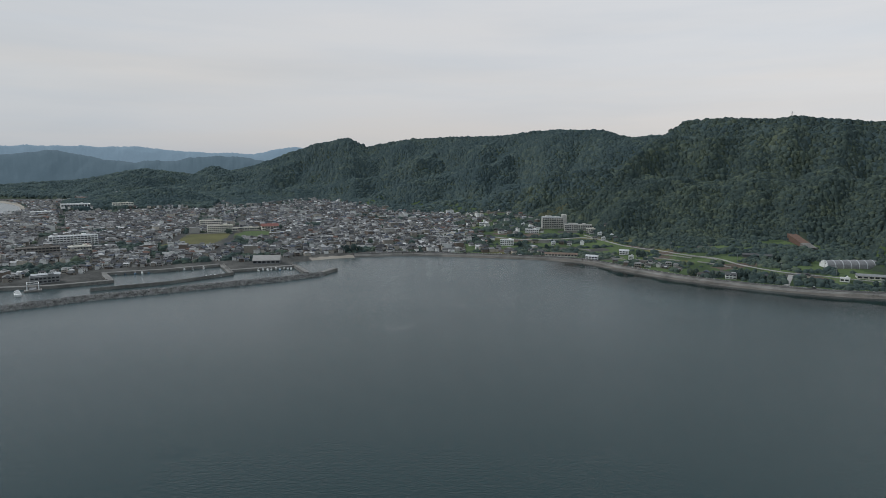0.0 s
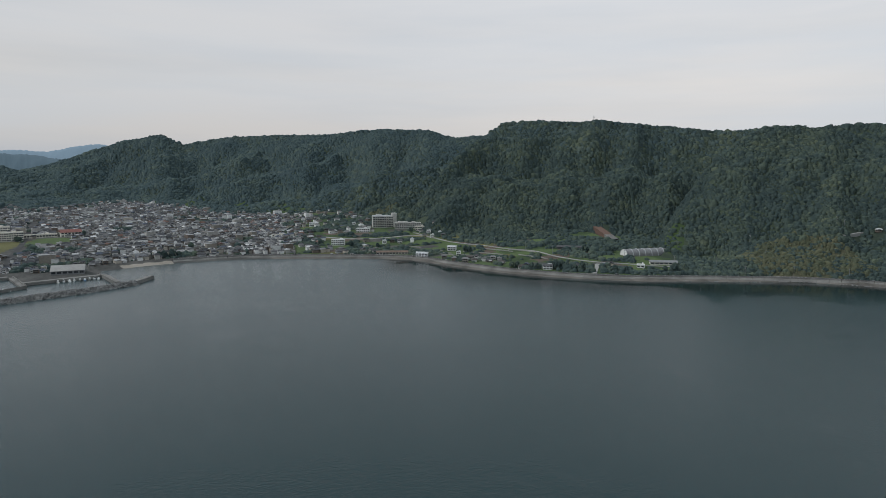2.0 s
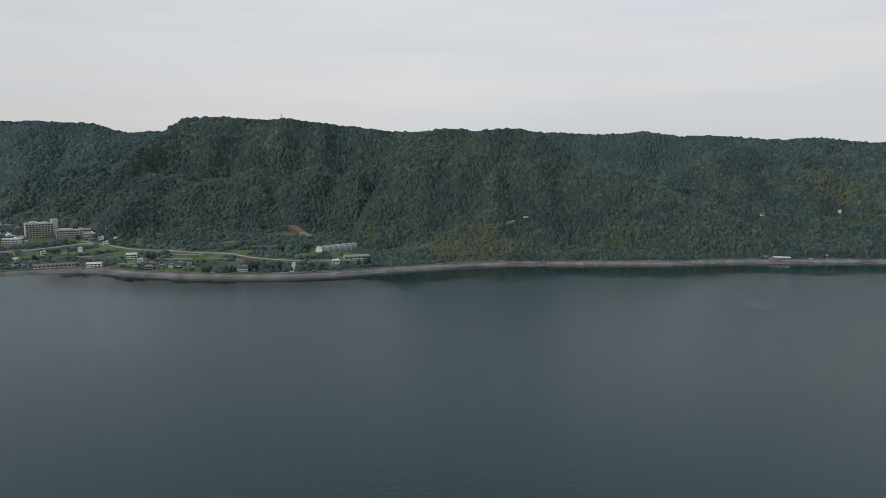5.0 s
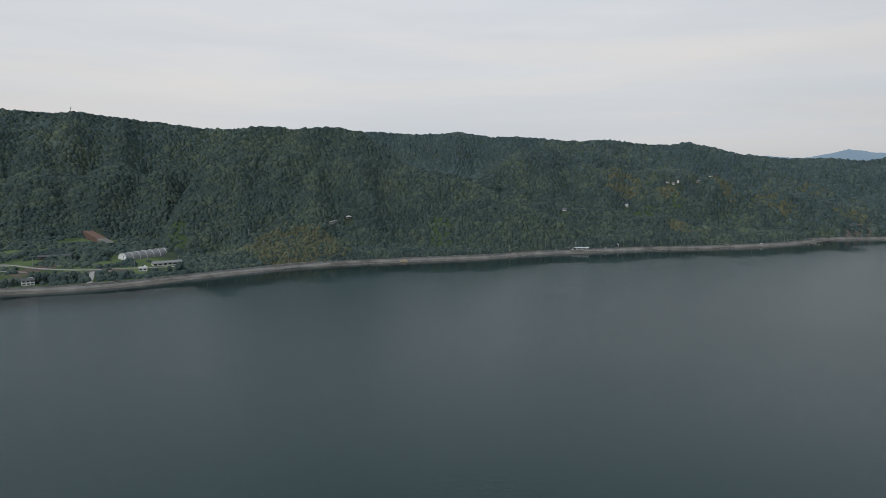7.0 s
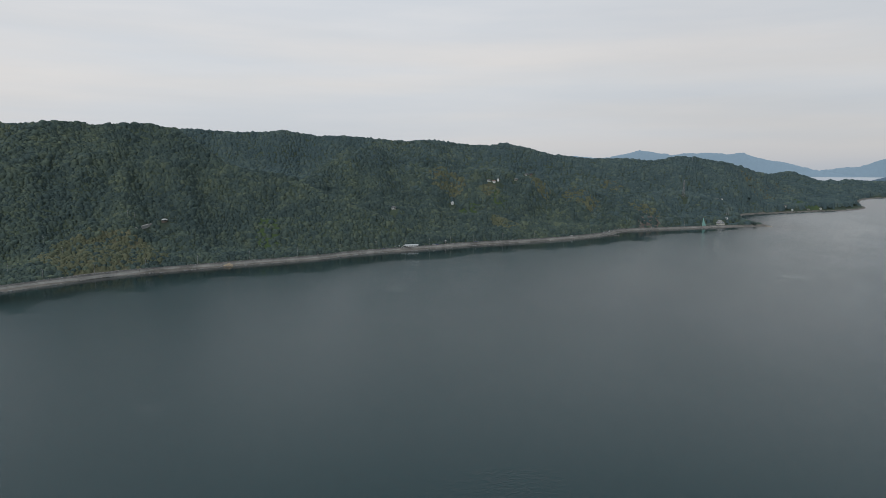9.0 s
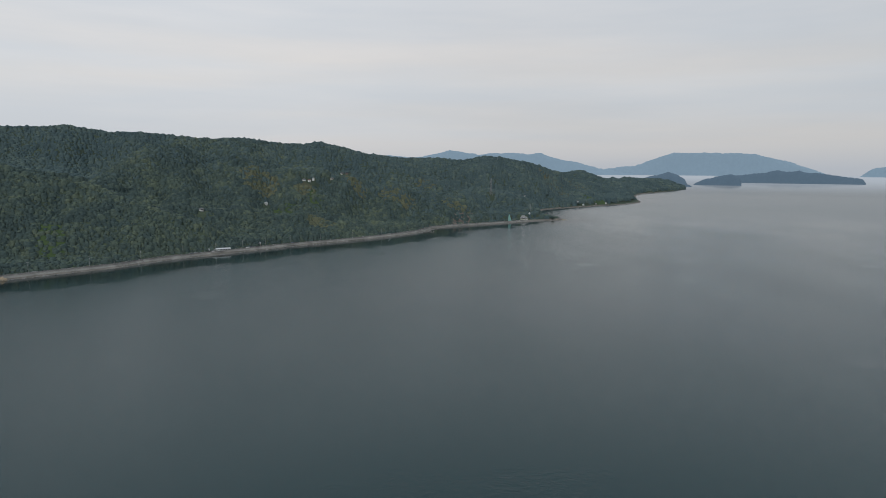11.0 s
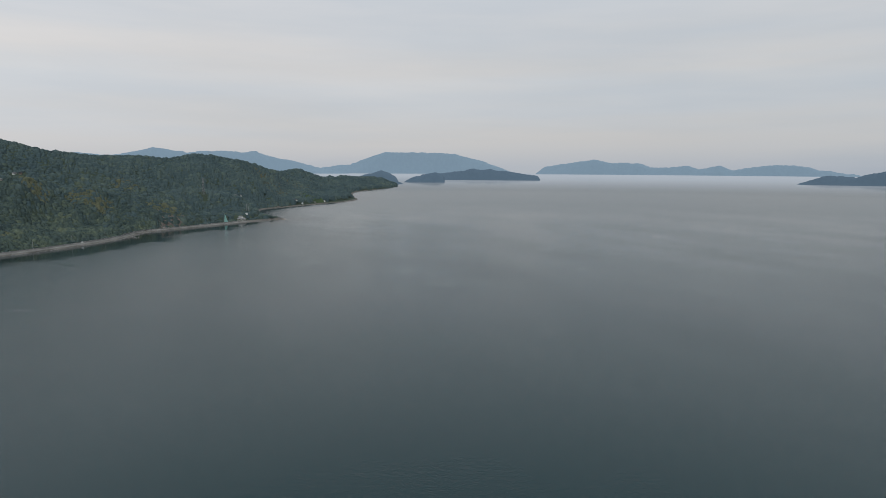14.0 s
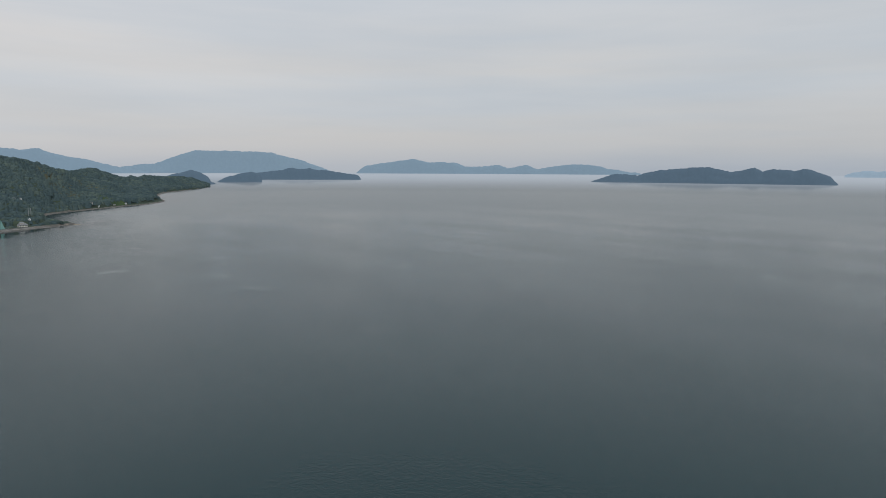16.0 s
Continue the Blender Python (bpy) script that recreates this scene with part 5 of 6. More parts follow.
KINDS = ("two_storey", "gabled", "wide", "stepped", "flat")
RIDGE_TILE = plain("ridge_tiles", (0.085, 0.087, 0.092), 0.6)
DOOR = plain("wooden_door", (0.12, 0.08, 0.05))
FLATROOF = plain("flat_roof_felt", (0.30, 0.30, 0.296), 0.9)
HMAT = {"wall": WALL, "roof": ROOF, "glass": GLASS, "pale": PALE, "door": DOOR, "flat": FLATROOF}
HLABEL = {"two_storey": "two-storey tiled house with a hipped roof", "gabled": "tiled gable-roofed house with rendered walls",
          "wide": "low traditional house with a wide tiled roof", "stepped": "two-storey tiled house with a lower wing", "flat": "flat-roofed pale town house with a roof hut",
          "shed": "long workshop with a pale sheet roof", "block": "three-storey flat-roofed pale apartment house"}
hrng = random.Random(21)
models = []
for kind in KINDS + KINDS[:4] + ("shed", "block"):
    models.append((kind, house_shapes(kind, hrng)))


def town_sites():
    """Lots along narrow streets that follow the shore."""
    rng = np.random.default_rng(17)
    th = radians(14)
    iu, iv = np.meshgrid(np.arange(-230, 84), np.arange(58, 272), indexing="ij")
    u = iu * 7.6 + np.floor(iu / 5) * 2.6
    v = iv * 6.9 + np.floor(iv / 2) * 2.3
    u, v = u.ravel() + rng.uniform(-2.2, 2.2, u.size), v.ravel() + rng.uniform(-2.0, 2.0, v.size)
    warp = 16 * np.sin(v / 170) + 12 * np.sin(u / 230)
    u, v = u + warp, v + 14 * np.sin(u / 260)
    x, y = u * math.cos(th) - v * math.sin(th), u * math.sin(th) + v * math.cos(th)
    return x, y, th + 0.10 * np.cos(v / 170) + rng.normal(0, 0.13, x.size) + np.where(rng.random(x.size) < 0.35, np.pi / 2, 0), rng


# kept free: bearing, distance, half-widths across and along
FREE = ((30.2, 985, 34, 14), (20.0, 1165, 24, 14), (19.3, 1080, 26, 14), (20.6, 1000, 46, 88), (16.6, 1045, 30, 58), (15.2, 1108, 20, 16), (17.3, 1110, 28, 10),
        (16, 748, 44, 28), (32.2, 722, 30, 30), (29.6, 716, 30, 26), (32.6, 912, 28, 12), (29.8, 915, 17, 11), (29.9, 1745, 36, 24), (26.6, 1725, 28, 22), (32.2, 1690, 26, 20),
        (34.5, 800, 34, 30), (31.0, 815, 26, 16), (8.3, 835, 14, 12), (11.8, 905, 8, 10))
STREETS = (((24.4, 850), (23.3, 945), (22.0, 1100), (20.9, 1300), (20.2, 1560)), ((19.7, 840), (18.6, 1000), (18.0, 1150), (17.6, 1400)),
           ((13.0, 850), (9.5, 890), (5.5, 905), (1.5, 900)), ((33.5, 950), (31.0, 1250), (30.8, 1700), (31.4, 2200)))


def off_line(x, y, lines, far):
    """True where no line passes nearer than that."""
    ok = np.full(x.shape, True)
    for pts in lines:
        q = [at(a, d) for a, d in pts]
        for a, b in zip(q, q[1:]):
            ex, ey = b.x - a.x, b.y - a.y
            t = np.clip(((x - a.x) * ex + (y - a.y) * ey) / (ex * ex + ey * ey), 0, 1)
            ok &= np.hypot(x - a.x - t * ex, y - a.y - t * ey) > far
    return ok


for pts in STREETS:
    draped("road_town", pts, 7.0, 0.12, ASPHALT, "grey asphalt town street", "road")
x, y, turn, rng = town_sites()
z, climb, sd = land(x, y)
az, d = np.degrees(np.arctan2(-x, y)), np.hypot(x, y)
dense = np.where(az > -9.5, 0.09 + 0.84 * smooth(-4.5, 2.0, az + 3 * (fbm(x / 80, y / 80, 61) - 0.5)) + 0.5 * (sd < 42), 0.0)
dense = np.where((az > -1) & (az < 8), 0.93 - 0.35 * smooth(1150, 1400, d), dense)
lot = (climb <= 0.02) & (sd > 22) & (az < 47) & (d > 690) & (rng.random(x.size) < dense) & ~inside(x, y, FREE) & ~((az < -9) & (d > 930)) & (d < 2350)
yards = fbm(x / 34, y / 60, 83, 3)
lot &= off_line(x, y, STREETS, 8.0) & (yards < 0.655)
hillside = (climb > 0) & inside(x, y, ((25.6, 2150, 55, 100), (21.6, 2010, 32, 50), (27.3, 2000, 30, 40))) & (rng.random(x.size) < 0.75)
lot |= hillside
hx, hy, hz, ht, hd = x[lot], y[lot], z[lot], turn[lot], d[lot]
pick = rng.choice(len(models), len(hx), p=[0.145, 0.155, 0.115, 0.115, 0.10, 0.115, 0.115, 0.05, 0.05, 0.025, 0.015])
order = np.argsort(hd)
near = order[:300]
made = {}
for i in near:
    k = int(pick[i])
    kind, shapes = models[k]
    m = pose(hx[i], hy[i], hz[i], 0, 0, math.degrees(ht[i])) @ Matrix.Scale(0.84, 4)
    if k not in made:
        ob = made[k] = thing("house", HLABEL[kind], "house", "houses of the town", m)
        for nm, sh, mk in shapes:
            piece = part(nm, sh, HMAT[mk], ob)
            if nm == "roof" and mk == "roof":
                top = max(v[2] for v in sh.v)
                xs = [v[0] for v in sh.v if v[2] > top - 0.01]
                part("ridge_cap", Shape().box(sum(xs) / len(xs), 0, top - 0.12, max(xs) - min(xs) + 0.3, 0.36, 0.3), RIDGE_TILE, piece)
    else:
        copy_thing(made[k], m)

# the rest of the town, too many to count
slots = {"wall": 0, "roof": 1, "glass": 2, "flat": 3, "door": 4}
VV, FF, MM, base = [], [], [], 0
rest = order[300:]
for k, (kind, shapes) in enumerate(models):
    vs, tri, mi = [], [], []
    for nm, sh, mk in shapes:
        if nm == "door" or (nm == "window" and len(tri) > 28):
            continue
        o = len(vs)
        vs += sh.v
        for f in sh.f:
            for j in range(1, len(f) - 1):
                tri.append((f[0] + o, f[j] + o, f[j + 1] + o)), mi.append(slots[mk])
    vs, tri, mi = np.array(vs), np.array(tri), np.array(mi)
    sel = rest[pick[rest] == k]
    c, s_ = np.cos(ht[sel])[:, None], np.sin(ht[sel])[:, None]
    grow = rng.uniform(0.62, 1.06, len(sel))[:, None]
    px = (vs[None, :, 0] * c - vs[None, :, 1] * s_) * grow + hx[sel][:, None]
    py = (vs[None, :, 0] * s_ + vs[None, :, 1] * c) * grow + hy[sel][:, None]
    pz = vs[None, :, 2] * rng.uniform(0.68, 1.05, len(sel))[:, None] + hz[sel][:, None]
    VV.append(np.stack([px, py, pz], -1).reshape(-1, 3))
    FF.append((tri[None] + (np.arange(len(sel)) * len(vs))[:, None, None] + base).reshape(-1, 3))
    MM.append(np.tile(mi, len(sel)))
    base += len(sel) * len(vs)
me = mesh_from("town_houses", np.concatenate(VV), np.concatenate(FF), [WALL_I, ROOF_I, GLASS, FLATROOF, DOOR], np.concatenate(MM))
tagged(new("town_houses", me), "closely packed tiled houses of the harbour town", "town houses", kind="stuff")


# ---------------- shrubs and garden trees ----------------
rng = np.random.default_rng(31)
gx2, gy2, gs2 = wood_sites(4.6, 0.3, 19)
ga, gdd = np.degrees(np.arctan2(-gx2, gy2)), np.hypot(gx2, gy2)
gz2, gu2, gsd2 = land(gx2, gy2)
patch = fbm(gx2 / 55, gy2 / 38, 77, 4)
hedge = np.abs(fbm(gx2 / 70, gy2 / 40, 91, 3) - 0.5) < 0.035
BUILT = FREE + ((-32.9, 812, 42, 26), (-28.85, 715, 5, 40), (-10.8, 1040, 52, 30), (-5.8, 880, 16, 20), (-8.0, 990, 18, 16), (-3.7, 1070, 14, 16),
                (-16.0, 825, 16, 22), (-10.6, 800, 24, 18), (-13.3, 780, 14, 16), (-24.6, 692, 10, 16), (-32.6, 725, 10, 16), (-34.0, 752, 22, 14))
green = (gu2 <= 0.02) & (gsd2 > 19) & (ga < 3) & (ga > -42) & ((patch > np.where(ga < -26, 0.44, 0.54)) | hedge)
green |= (gu2 <= 0.02) & (gsd2 > 25) & (ga >= 3) & (gdd < 2100) & (rng.random(len(ga)) < np.where(fbm(gx2 / 34, gy2 / 60, 83, 3) > 0.655, 0.7, 0.045))
green |= (gu2 <= 0.02) & inside(gx2, gy2, ((34.5, 800, 30, 26), (31.0, 815, 22, 12), (8.3, 835, 12, 9), (11.8, 905, 6, 8), (34.2, 1800, 26, 170), (33.0, 2080, 20, 150), (-98.7, 1428, 24, 16)))
lane_side = tuple(tuple((a, d - 9) for a, d in q) for q in (LANE, LANE2)) + (LANE, LANE2)
green &= off_line(gx2, gy2, lane_side, 9.0) & ~inside(gx2, gy2, BUILT[:14] + BUILT[19:]) & (gsd2 > 18) & ~hidden(gx2, gy2, gz2, 9.0)
gx2, gy2, gz2, gs2 = gx2[green], gy2[green], gz2[green], gs2[green]
sz = rng.lognormal(-0.1, 0.3, len(gx2))
gtall = (2.0 + 1.6 * rng.random(len(gx2))) * sz
V, F = joined(lumps(gx2, gy2, gz2, gs2 * 0.72 * sz, gtall, 23, 5, ((1.1, -0.8), (0.8, 0.6))), tufts(gx2, gy2, gz2, gs2 * 0.72 * sz, gtall, 1, 24))
tagged(new("shrubs", mesh_from("shrubs", V, F, [CROWN], None, True)), "dark-green shrubs and hedges between fields and houses", "shrubs", kind="stuff")


def tree(size, seed, label, group=""):
    """A broadleaf tree: tapered trunk, limbs and a crown of many clumps."""
    rg = random.Random(seed)
    ob = thing("tree", label, "tree", group)
    tr = Shape().lathe([(0.30, -0.5), (0.22, 2.0), (0.14, 4.2)], 7)
    for k in range(4):
        a = k * 1.6 + rg.random()
        tr.beam((0, 0, 2.2 + 0.3 * k), (1.6 * math.cos(a), 1.6 * math.sin(a), 4.2 + 0.4 * k), 0.08)
    part("trunk", tr, BARK, ob)
    n = 46
    xs, ys, zs = np.zeros(n), np.zeros(n), np.zeros(n)
    for k in range(n):
        a, h = rg.uniform(0, 6.28), rg.random()
        r = 2.7 * math.sin(math.pi * (0.18 + 0.75 * h)) * math.sqrt(rg.uniform(0.15, 1))
        xs[k], ys[k], zs[k] = r * math.cos(a), r * math.sin(a), 2.2 + 4.6 * h
    V, F = lumps(xs, ys, zs, np.full(n, 0.9) * np.array([rg.uniform(0.7, 1.25) for _ in range(n)]), np.full(n, 1.1), seed)
    part("crown", mesh_from("crown", V, F, [CROWN], None, True), CROWN, ob)
    ob.scale = (size, size, size)
    return ob


trees = [tree(1.0, k, "dark-green broadleaf tree in the shore gardens", "garden trees") for k in (1, 2, 3)]
TREES = ((-21.4, 706), (-21.9, 708), (-23.2, 700), (-23.7, 702), (-25.3, 704), (-25.8, 707), (-26.3, 704), (-27.0, 700), (-27.6, 698), (-29.8, 815), (-30.3, 818), (-31.0, 845),
         (-27.8, 812), (-17.2, 822), (-17.6, 818), (-7.4, 850), (-6.9, 872), (-12.3, 985), (-4.2, 905), (-9.3, 870), (14.3, 1090), (18.7, 1062), (18.5, 1068), (24.0, 830),
         (6.5, 900), (4.0, 930), (7.5, 838), (8.0, 836), (8.6, 834), (9.0, 838), (-34.6, 716), (-35.4, 720), (-36.2, 724), (-30.4, 700), (-31.4, 702))
for i, (a, d) in enumerate(TREES):
    t0 = trees[i % 3]
    m = stand(a, d, (i * 77) % 360)
    if i < 3:
        t0.matrix_basis = m @ Matrix.Scale(1.1, 4)
    else:
        t0.scale = (1, 1, 1)
        copy_thing(t0, m).scale = (0.8 + (i * 37 % 50) / 80,) * 3


# ---------------- scattered houses along the shore and on the hills ----------------
SITES = ((-17.2, 742, 0, 0), (-17.6, 758, 1, 0), (-18.0, 748, 2, 1), (-18.3, 765, 3, 0), (-18.9, 752, 1, 1), (-19.4, 745, 2, 0), (-19.7, 760, 0, 0), (-20.3, 750, 3, 1),
         (-20.5, 735, 2, 0), (-22.3, 706, 2, 0), (-22.7, 715, 1, 1), (-24.9, 712, 1, 0), (-27.3, 712, 3, 0), (-29.6, 732, 2, 0), (-30.1, 735, 1, 1), (-13.2, 985, 0, 0),
         (-13.9, 975, 4, 0), (-14.4, 990, 1, 0))
SITES2 = ((-14.9, 965, 4, 1), (-15.2, 945, 0, 0), (-14.2, 940, 4, 0), (-13.5, 945, 1, 0), (-16.6, 800, 4, 0), (-15.3, 770, 1, 0), (-16.2, 752, 0, 1), (-11.3, 900, 1, 0),
          (-10.6, 905, 0, 0), (-9.9, 898, 4, 0), (-12.4, 905, 4, 1), (-7.2, 1065, 4, 0), (-6.3, 1075, 1, 0), (-4.8, 1010, 0, 0), (-2.6, 1000, 4, 0), (-1.8, 950, 1, 0),
          (-74.05, HILL_HOMES[0][1], 4, 0), (-77.3, HILL_HOMES[1][1], 2, 0), (-77.75, HILL_HOMES[2][1], 1, 0))
SITES3 = ((-78.1, HILL_HOMES[10][1], 0, 1), (-79.7, HILL_HOMES[3][1], 2, 0), (-80.6, HILL_HOMES[4][1], 2, 0), (-81.0, HILL_HOMES[5][1], 1, 0), (-96.35, HILL_HOMES[6][1], 2, 0),
          (-96.75, HILL_HOMES[7][1], 1, 0), (-68.8, HILL_HOMES[8][1], 2, 0), (-49.6, HILL_HOMES[9][1], 2, 0), (-73.3, 926, 2, 0),
          (-101.4, 1895, 1, 0), (-101.9, 1905, 4, 0), (-100.2, 1830, 4, 0), (-103.0, 1960, 1, 0), (-97.2, 1392, 4, 0), (-103.8, 2010, 4, 0), (25.2, 2150, 4, 0))
WHITE_HOUSE = {"wall": WHITE, "roof": ROOF, "glass": GLASS, "pale": PALE, "door": DOOR, "flat": PALE}
built = {}
for a, d, k, q in SITES + SITES2 + SITES3:
    kind, shapes = models[k]
    m = stand(a, d, (q * 90 + (a * 37 % 20) - 10), 0.2) @ Matrix.Scale(0.78 if a < -45 else 0.9, 4)
    if k not in built:
        built[k] = thing("house", "detached " + HLABEL[kind] + " near the shore", "house", "scattered houses", m)
        for nm, sh, mk in shapes:
            part(nm, sh, WHITE_HOUSE[mk] if k in (4, 9) else HMAT[mk], built[k])
    else:
        copy_thing(built[k], m)

# cape house with its big roof, and the green net beside it
cape = thing("cape_house", "large white shore house with broad grey hipped roofs", "house")
part("wall", Shape().box(0, 0, -1, 18, 11, 5.2), CREAM, cape)
part("roof", Shape().gable(11, 18, 4.2, 3.2, 1.3, 0.4, 0, 4.5), GREYM, cape)
part("upper_wall", Shape().box(-1, 0, 5.4, 9, 6.5, 3.0), CREAM, cape)
part("upper_roof", Shape().gable(6.5, 9, 8.4, 2.2, 1.0, 0.35, 0, 2.6, -1, 0), GREYM, cape)
pane = Shape().box(0, 0, 0, 2.0, 0.15, 1.5).mesh("window", GLASS)
for k in range(6):
    part("window", pane, None, cape, "", Matrix.Translation((-7.5 + 3 * k, -5.5, 1.3)))
cape.matrix_basis = stand(-96.75, 1372, 6, 0.2) @ Matrix.Scale(0.85, 4)
net = thing("net_screen", "tall triangular green net screen on poles", "net screen")
part("netting", Shape().add([(-3.2, 0, 0), (4.2, 0.4, 0), (-1.6, 0, 16.5), (-3.2, 0.12, 0), (4.2, 0.52, 0), (-1.6, 0.12, 16.5)],
                            [(0, 1, 2), (5, 4, 3), (0, 2, 5, 3), (1, 4, 5, 2), (0, 3, 4, 1)]), TEAL, net)
part("pole", Shape().lathe([(0.22, -0.5), (0.14, 17.5)], 6, 0, -1.7, 0.3), GREYM, net)
part("pole", Shape().lathe([(0.18, -0.5), (0.14, 4.5)], 6, 0, 4.3, 0.6), GREYM, net)
net.matrix_basis = stand(-95.5, 1331, 0, 0.2)


# ---------------- masts, poles ----------------
def lattice(name, label, h, w0, w1, arms, m):
    ob = thing(name, label, "tower", "", m)
    n = 6
    corner = lambda i, t: (((-1, -1), (1, -1), (1, 1), (-1, 1))[i % 4][0] * (w0 + (w1 - w0) * t) / 2, ((-1, -1), (1, -1), (1, 1), (-1, 1))[i % 4][1] * (w0 + (w1 - w0) * t) / 2, h * t)
    for i in range(4):
        part("leg", Shape().beam(corner(i, -0.02), corner(i, 1), 0.24), GREYM, ob)
    br = Shape()
    for k in range(n):
        for i in range(4):
            br.beam(corner(i, k / n), corner(i + 1, (k + 1) / n), 0.09)
            br.beam(corner(i + 1, k / n), corner(i, (k + 1) / n), 0.09)
    part("bracing", br, GREYM, ob)
    for z, l in arms:
        part("crossarm", Shape().beam((-l / 2, 0, z), (l / 2, 0, z), 0.2), GREYM, ob)
    return ob


lattice("pylon", "grey steel lattice power pylon among the trees", 39, 5.0, 1.3, ((28, 8), (32.5, 7.4), (37, 6.6)), stand(-93.8, PYLON_D, 30, 0.5))
mast = thing("radio_mast", "slender radio mast on the wooded summit", "mast", "", stand(-28.2, sight(-28.2, 3.8), 0, 0.5))
part("pole", Shape().lathe([(0.5, 0), (0.38, 10), (0.22, 17)], 8), GREYM, mast)
part("platform", Shape().lathe([(1.3, 13.0), (1.3, 13.5)], 8), GREYM, mast)
for k in range(3):
    a = k * 2.1
    part("antenna", Shape().box(1.5 * math.cos(a), 1.5 * math.sin(a), 12.4, 0.4, 0.4, 2.6), WHITE, mast)
far_mast = thing("radio_mast", "thin radio mast on a hazy hilltop", "mast", "", stand(-94.35, sight(-94.35, 0.55), 0, 0.5))
part("pole", Shape().lathe([(0.45, 0), (0.2, 24)], 6), GREYM, far_mast)
for q in ((-97.35, 1470), (-97.2, 1466)):
    tw = thing("pole", "slim grey steel pole above the cape", "pole", "poles above the cape", stand(q[0], q[1], 0, 0.5))
    part("shell", Shape().lathe([(0.55, 0), (0.5, 14), (0.4, 14.8)], 10), GREYM, tw)

pole = thing("utility_pole", "grey concrete utility pole with a crossarm", "utility pole", "utility poles")
part("post", Shape().lathe([(0.19, -0.5), (0.13, 11.0)], 8), GREYM, pole)
arm = part("crossarm", Shape().box(0, 0, 10.0, 1.9, 0.14, 0.16), GREYM, pole)
for ix in (-0.8, 0.0, 0.8):
    part("insulator", Shape().lathe([(0.08, 10.16), (0.05, 10.4)], 6, 0, ix, 0), WHITE, arm)
part("transformer", Shape().lathe([(0.3, 7.6), (0.3, 8.6)], 8, 0, 0.42, 0), GREYM, pole)
POLES = [(-28.2, 757), (-31.2, 778), (-35.3, 770), (-38.6, 765), (-42.2, 800), (-41.0, 850), (-25.0, 790), (-22.6, 830), (-19.8, 870), (-46.9, 885), (-47.4, 888), (-32.0, 752)]
POLES += [(a, float(np.interp(-a, [-r[0] for r in SHORE[17:38]], [r[1] for r in SHORE[17:38]])) + 19) for a in
          (-37.5, -40.8, -44.3, -48.0, -52.0, -56.2, -60.3, -64.0, -67.2, -69.8, -72.0, -73.9, -76.0, -78.6, -81.4, -84.0, -86.3, -91.4, -94.0)]
for i, (a, d) in enumerate(POLES):
    m = stand(a, d, 20)
    if i == 0:
        pole.matrix_basis = m
    else:
        copy_thing(pole, m)


# ---------------- vehicles ----------------
car = thing("car", "parked small hatchback on the coast road", "car", "parked cars")
part("body", Shape().box(0, 0, 0.35, 3.7, 1.6, 0.6, 0, (0.97, 0.95)), CARS, car)
part("cabin", Shape().box(-0.2, 0, 0.95, 2.4, 1.5, 0.62, 0, (0.72, 0.82)), GLASS, car)
part("roof_panel", Shape().box(-0.2, 0, 1.55, 1.72, 1.24, 0.07), CARS, car)
wheel = Shape()
ring = [(0.31 * math.cos(i * math.pi / 4), 0.31 * math.sin(i * math.pi / 4)) for i in range(8)]
wheel.add([(x, y, z) for y in (-0.1, 0.1) for x, z in ring], [tuple(range(8)), tuple(range(15, 7, -1))] + [(i, (i + 1) % 8, 8 + (i + 1) % 8, 8 + i)[::-1] for i in range(8)])
wheel = wheel.mesh("wheel", TYRE)
hub = Shape().box(0, 0, -0.13, 0.26, 0.03, 0.26).mesh("hubcap", GREYM)
for sx in (-1.15, 1.15):
    for sy in (-0.75, 0.75):
        wh = part("wheel", wheel, None, car, "", Matrix.Translation((sx, sy, 0.31)))
        part("hubcap", hub, None, wh, "", Matrix.Translation((0, 0.11 if sy > 0 else -0.11, 0)))
nrm_az = lambda a: float(np.interp(-a, [-r[0] for r in SHORE[9:38]], [r[1] for r in SHORE[9:38]]))
CAR_AZ = (-67.9, -68.2, -68.9, -69.3, -69.6, -70.0, -70.4, -72.4, -72.7, -76.2, -84.7, -89.3, -30.6, -12.9, -7.0, -5.2, -2.0, 0.5, 2.2)
for i, a in enumerate(CAR_AZ):
    p = at(a, nrm_az(a) + 13.2)
    m = pose(p.x, p.y, 3.725, 0, 0, a + 14 + (i * 13 % 9))
    if i == 0:
        car.matrix_basis = m
    else:
        copy_thing(car, m)


# ---------------- rocks of the shore ----------------
def outcrop(name, label, az, d, w, h, mat, seed):
    ob = thing(name, label, "rock", "", pose(*at(az, d, 0.0), 0, 0, az))
    rg = np.random.default_rng(seed)
    for k in range(3):
        bm = bmesh.new()
        bmesh.ops.create_icosphere(bm, subdivisions=3, radius=1.0)
        off = Vector((rg.uniform(0, 50), 7, 3))
        for v in bm.verts:
            q = v.co.copy()
            v.co *= 1 + 0.45 * noise.noise(q * 1.3 + off) + 0.22 * noise.noise(q * 3.1 + off)
            v.co = Vector((v.co.x * w * (0.5 if k else 0.62), v.co.y * w * 0.42, v.co.z * h * (1.0 if k == 0 else 0.55)))
            v.co.x += (0, -0.55, 0.5)[k] * w
        me = bpy.data.meshes.new("boulder")
        bm.to_mesh(me)
        bm.free()
        me.materials.append(mat)
        part("boulder", me, None, ob)
    return ob


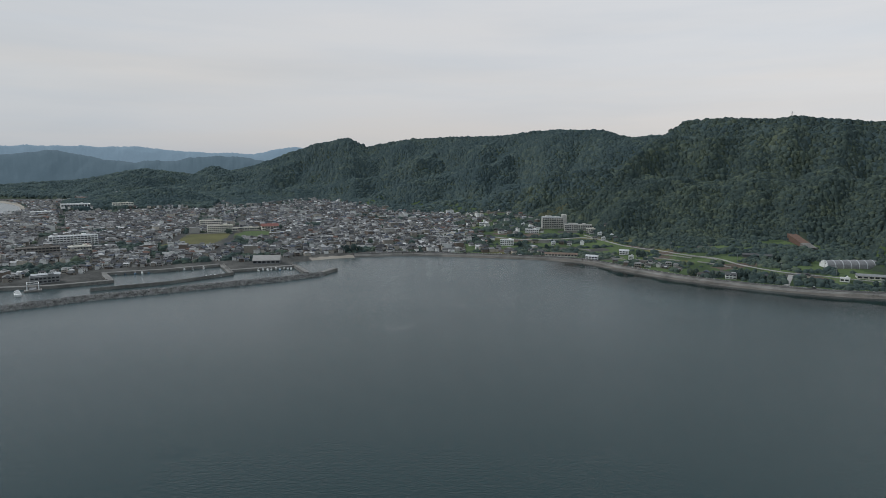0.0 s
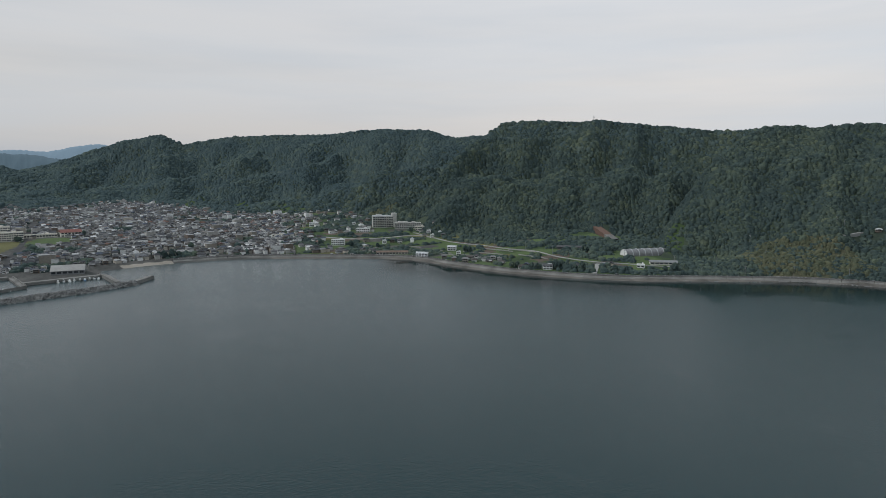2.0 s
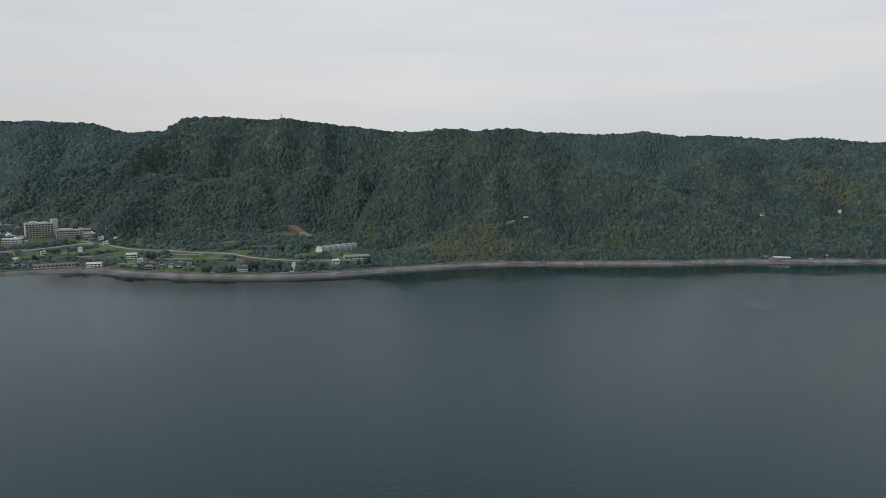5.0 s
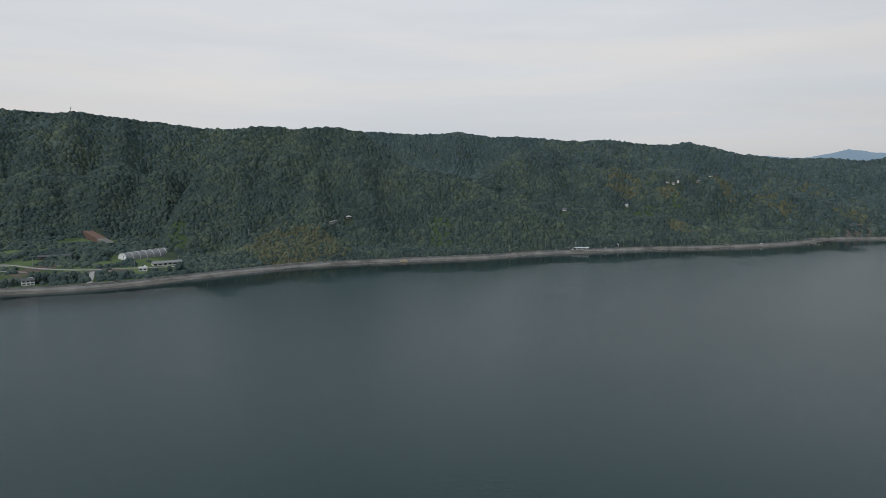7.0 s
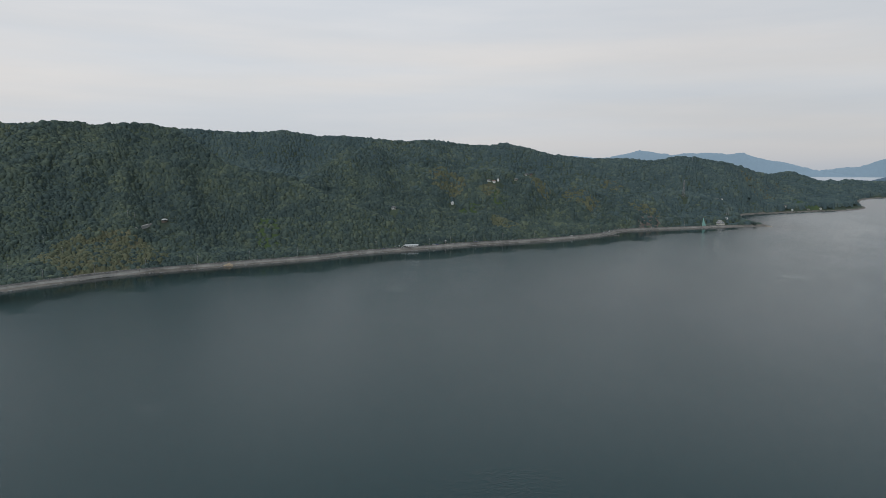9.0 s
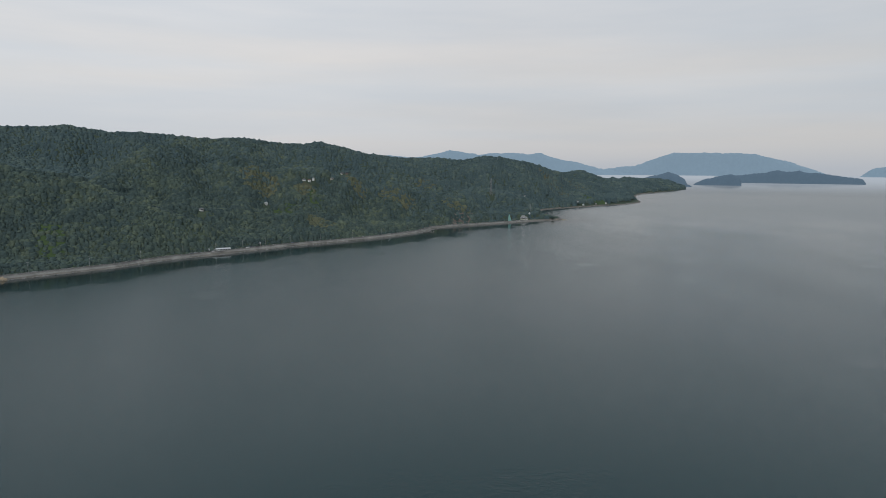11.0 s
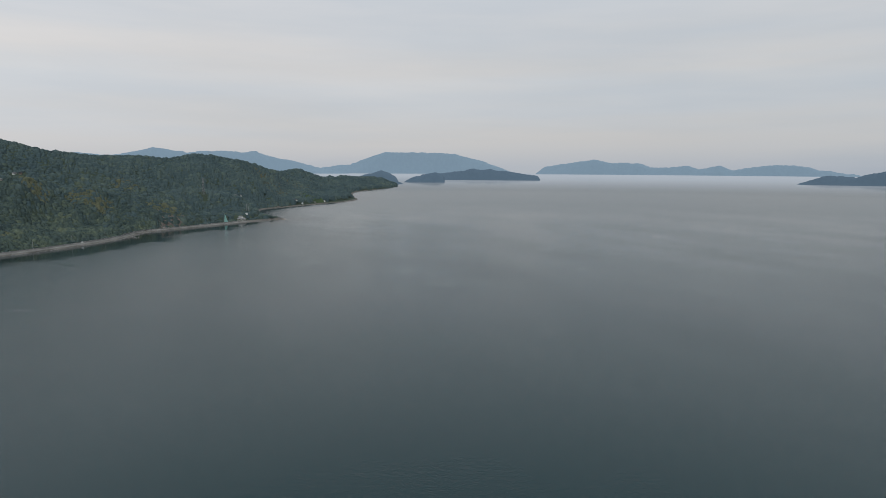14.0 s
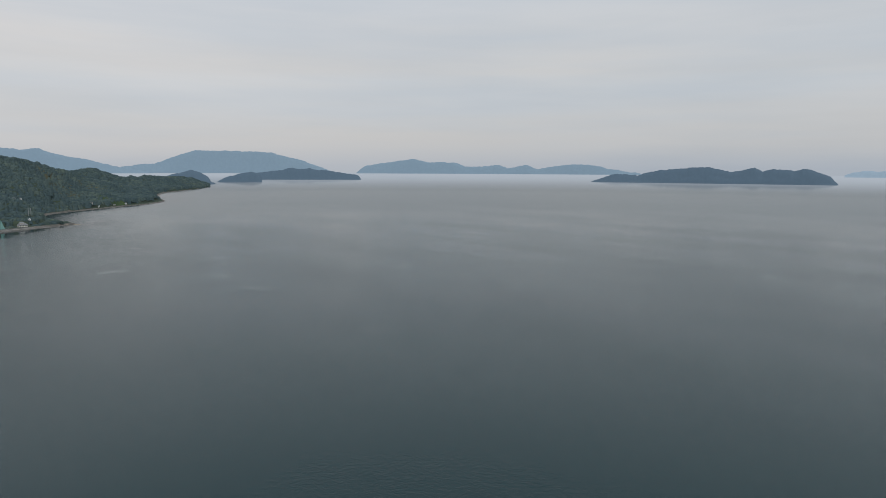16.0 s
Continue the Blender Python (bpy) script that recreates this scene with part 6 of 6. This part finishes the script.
outcrop("shore_rock", "tan weathered rock outcrop at the water's edge", -54.5, 766, 5.5, 3.6, TAN_ROCK, 3)
outcrop("shore_rock", "brown rocks at the tip of the cape", -99.3, 1404, 12, 3.2, TAN_ROCK, 4)
outcrop("shore_rock", "low brown reef off the cape", -100.2, 1414, 9, 1.6, TAN_ROCK, 5)
outcrop("shore_rock", "small tan rock below the coast road", -61.8, 803, 4, 3.2, TAN_ROCK, 6)
pine = tree(1.0, 9, "windswept dark pine on the cape rocks")
pine.matrix_basis = pose(*at(-99.3, 1402, 2.2)) @ Matrix.Diagonal((1.9, 1.5, 0.95, 1))

bits = np.array([v for v in COAST])
bits_az = np.degrees(np.arctan2(-bits[:, 0], bits[:, 1]))
run = bits[(bits_az < -34) & (bits_az > -108)]


def on_shore(i, rng):
    k = rng.uniform(0, len(run) - 1.001)
    a, b = run[int(k)], run[int(k) + 1]
    e = b - a
    o = rng.normal(-0.3, 1.1)
    p = a + e * (k % 1) + np.array((-e[1], e[0])) / np.linalg.norm(e) * o
    return p[0], p[1], max(0.0, 0.25 * o) + rng.uniform(-0.2, 0.3)


V, F = stones(1700, on_shore, 1.1, 12)
tagged(new("shore_stones", mesh_from("shore_stones", V, F, [ROCK])), "scattered grey stones along the waterline", "stones", kind="stuff")
c0 = at(-87.5, 1118)
V, F = stones(110, lambda i, rng: (c0.x + rng.normal(0, 5), c0.y + rng.normal(0, 9), rng.uniform(0.1, 1.6)), 1.6, 13)
tagged(new("wave_blocks", mesh_from("wave_blocks", V, F, [CONCRETE])), "heap of pale concrete wave-breaking blocks", "blocks", kind="stuff")


# ---------------- terraces, netting houses ----------------
for a0, d0, a1, d1 in ((-13.9, 812, -16.2, 796), (-13.8, 826, -16.0, 812), (-14.2, 842, -15.2, 834), (-16.8, 800, -20.2, 772), (-17.0, 822, -20.6, 794), (-18.5, 842, -21.5, 812),
                       (-7.0, 850, -9.6, 846), (-7.2, 868, -9.4, 864), (-3.6, 860, -5.2, 858), (-22.0, 790, -24.6, 764), (-21.1, 828, -23.5, 806), (-11.5, 872, -13.2, 862)):
    draped("retaining_wall", ((a0, d0), ((a0 + a1) / 2, (d0 + d1) / 2 + 1.5), (a1, d1)), 0.8, 1.0, PALE_CONCRETE, "low pale stone terrace wall between fields", "terrace wall")
for a, d, w in ((-25.9, 835, 16), (-26.9, 832, 18), (-27.9, 833, 15)):
    ob = thing("net_house", "low grey netting greenhouse at the wood's edge", "greenhouse", "netting greenhouses", stand(a, d, 3, 0.2))
    part("cover", Shape().gable(8, w, 2.6, 1.6, 0.2, 0.15), NETTING, ob)
    for px in (-w / 2 + 0.3, 0, w / 2 - 0.3):
        for py in (-3.7, 3.7):
            part("post", Shape().box(px, py, -0.5, 0.2, 0.2, 3.2), GREYM, ob)
    part("side_net", Shape().box(0, -3.9, 0, w, 0.1, 2.5), NETTING, ob)
    part("side_net", Shape().box(0, 3.9, 0, w, 0.1, 2.5), NETTING, ob)
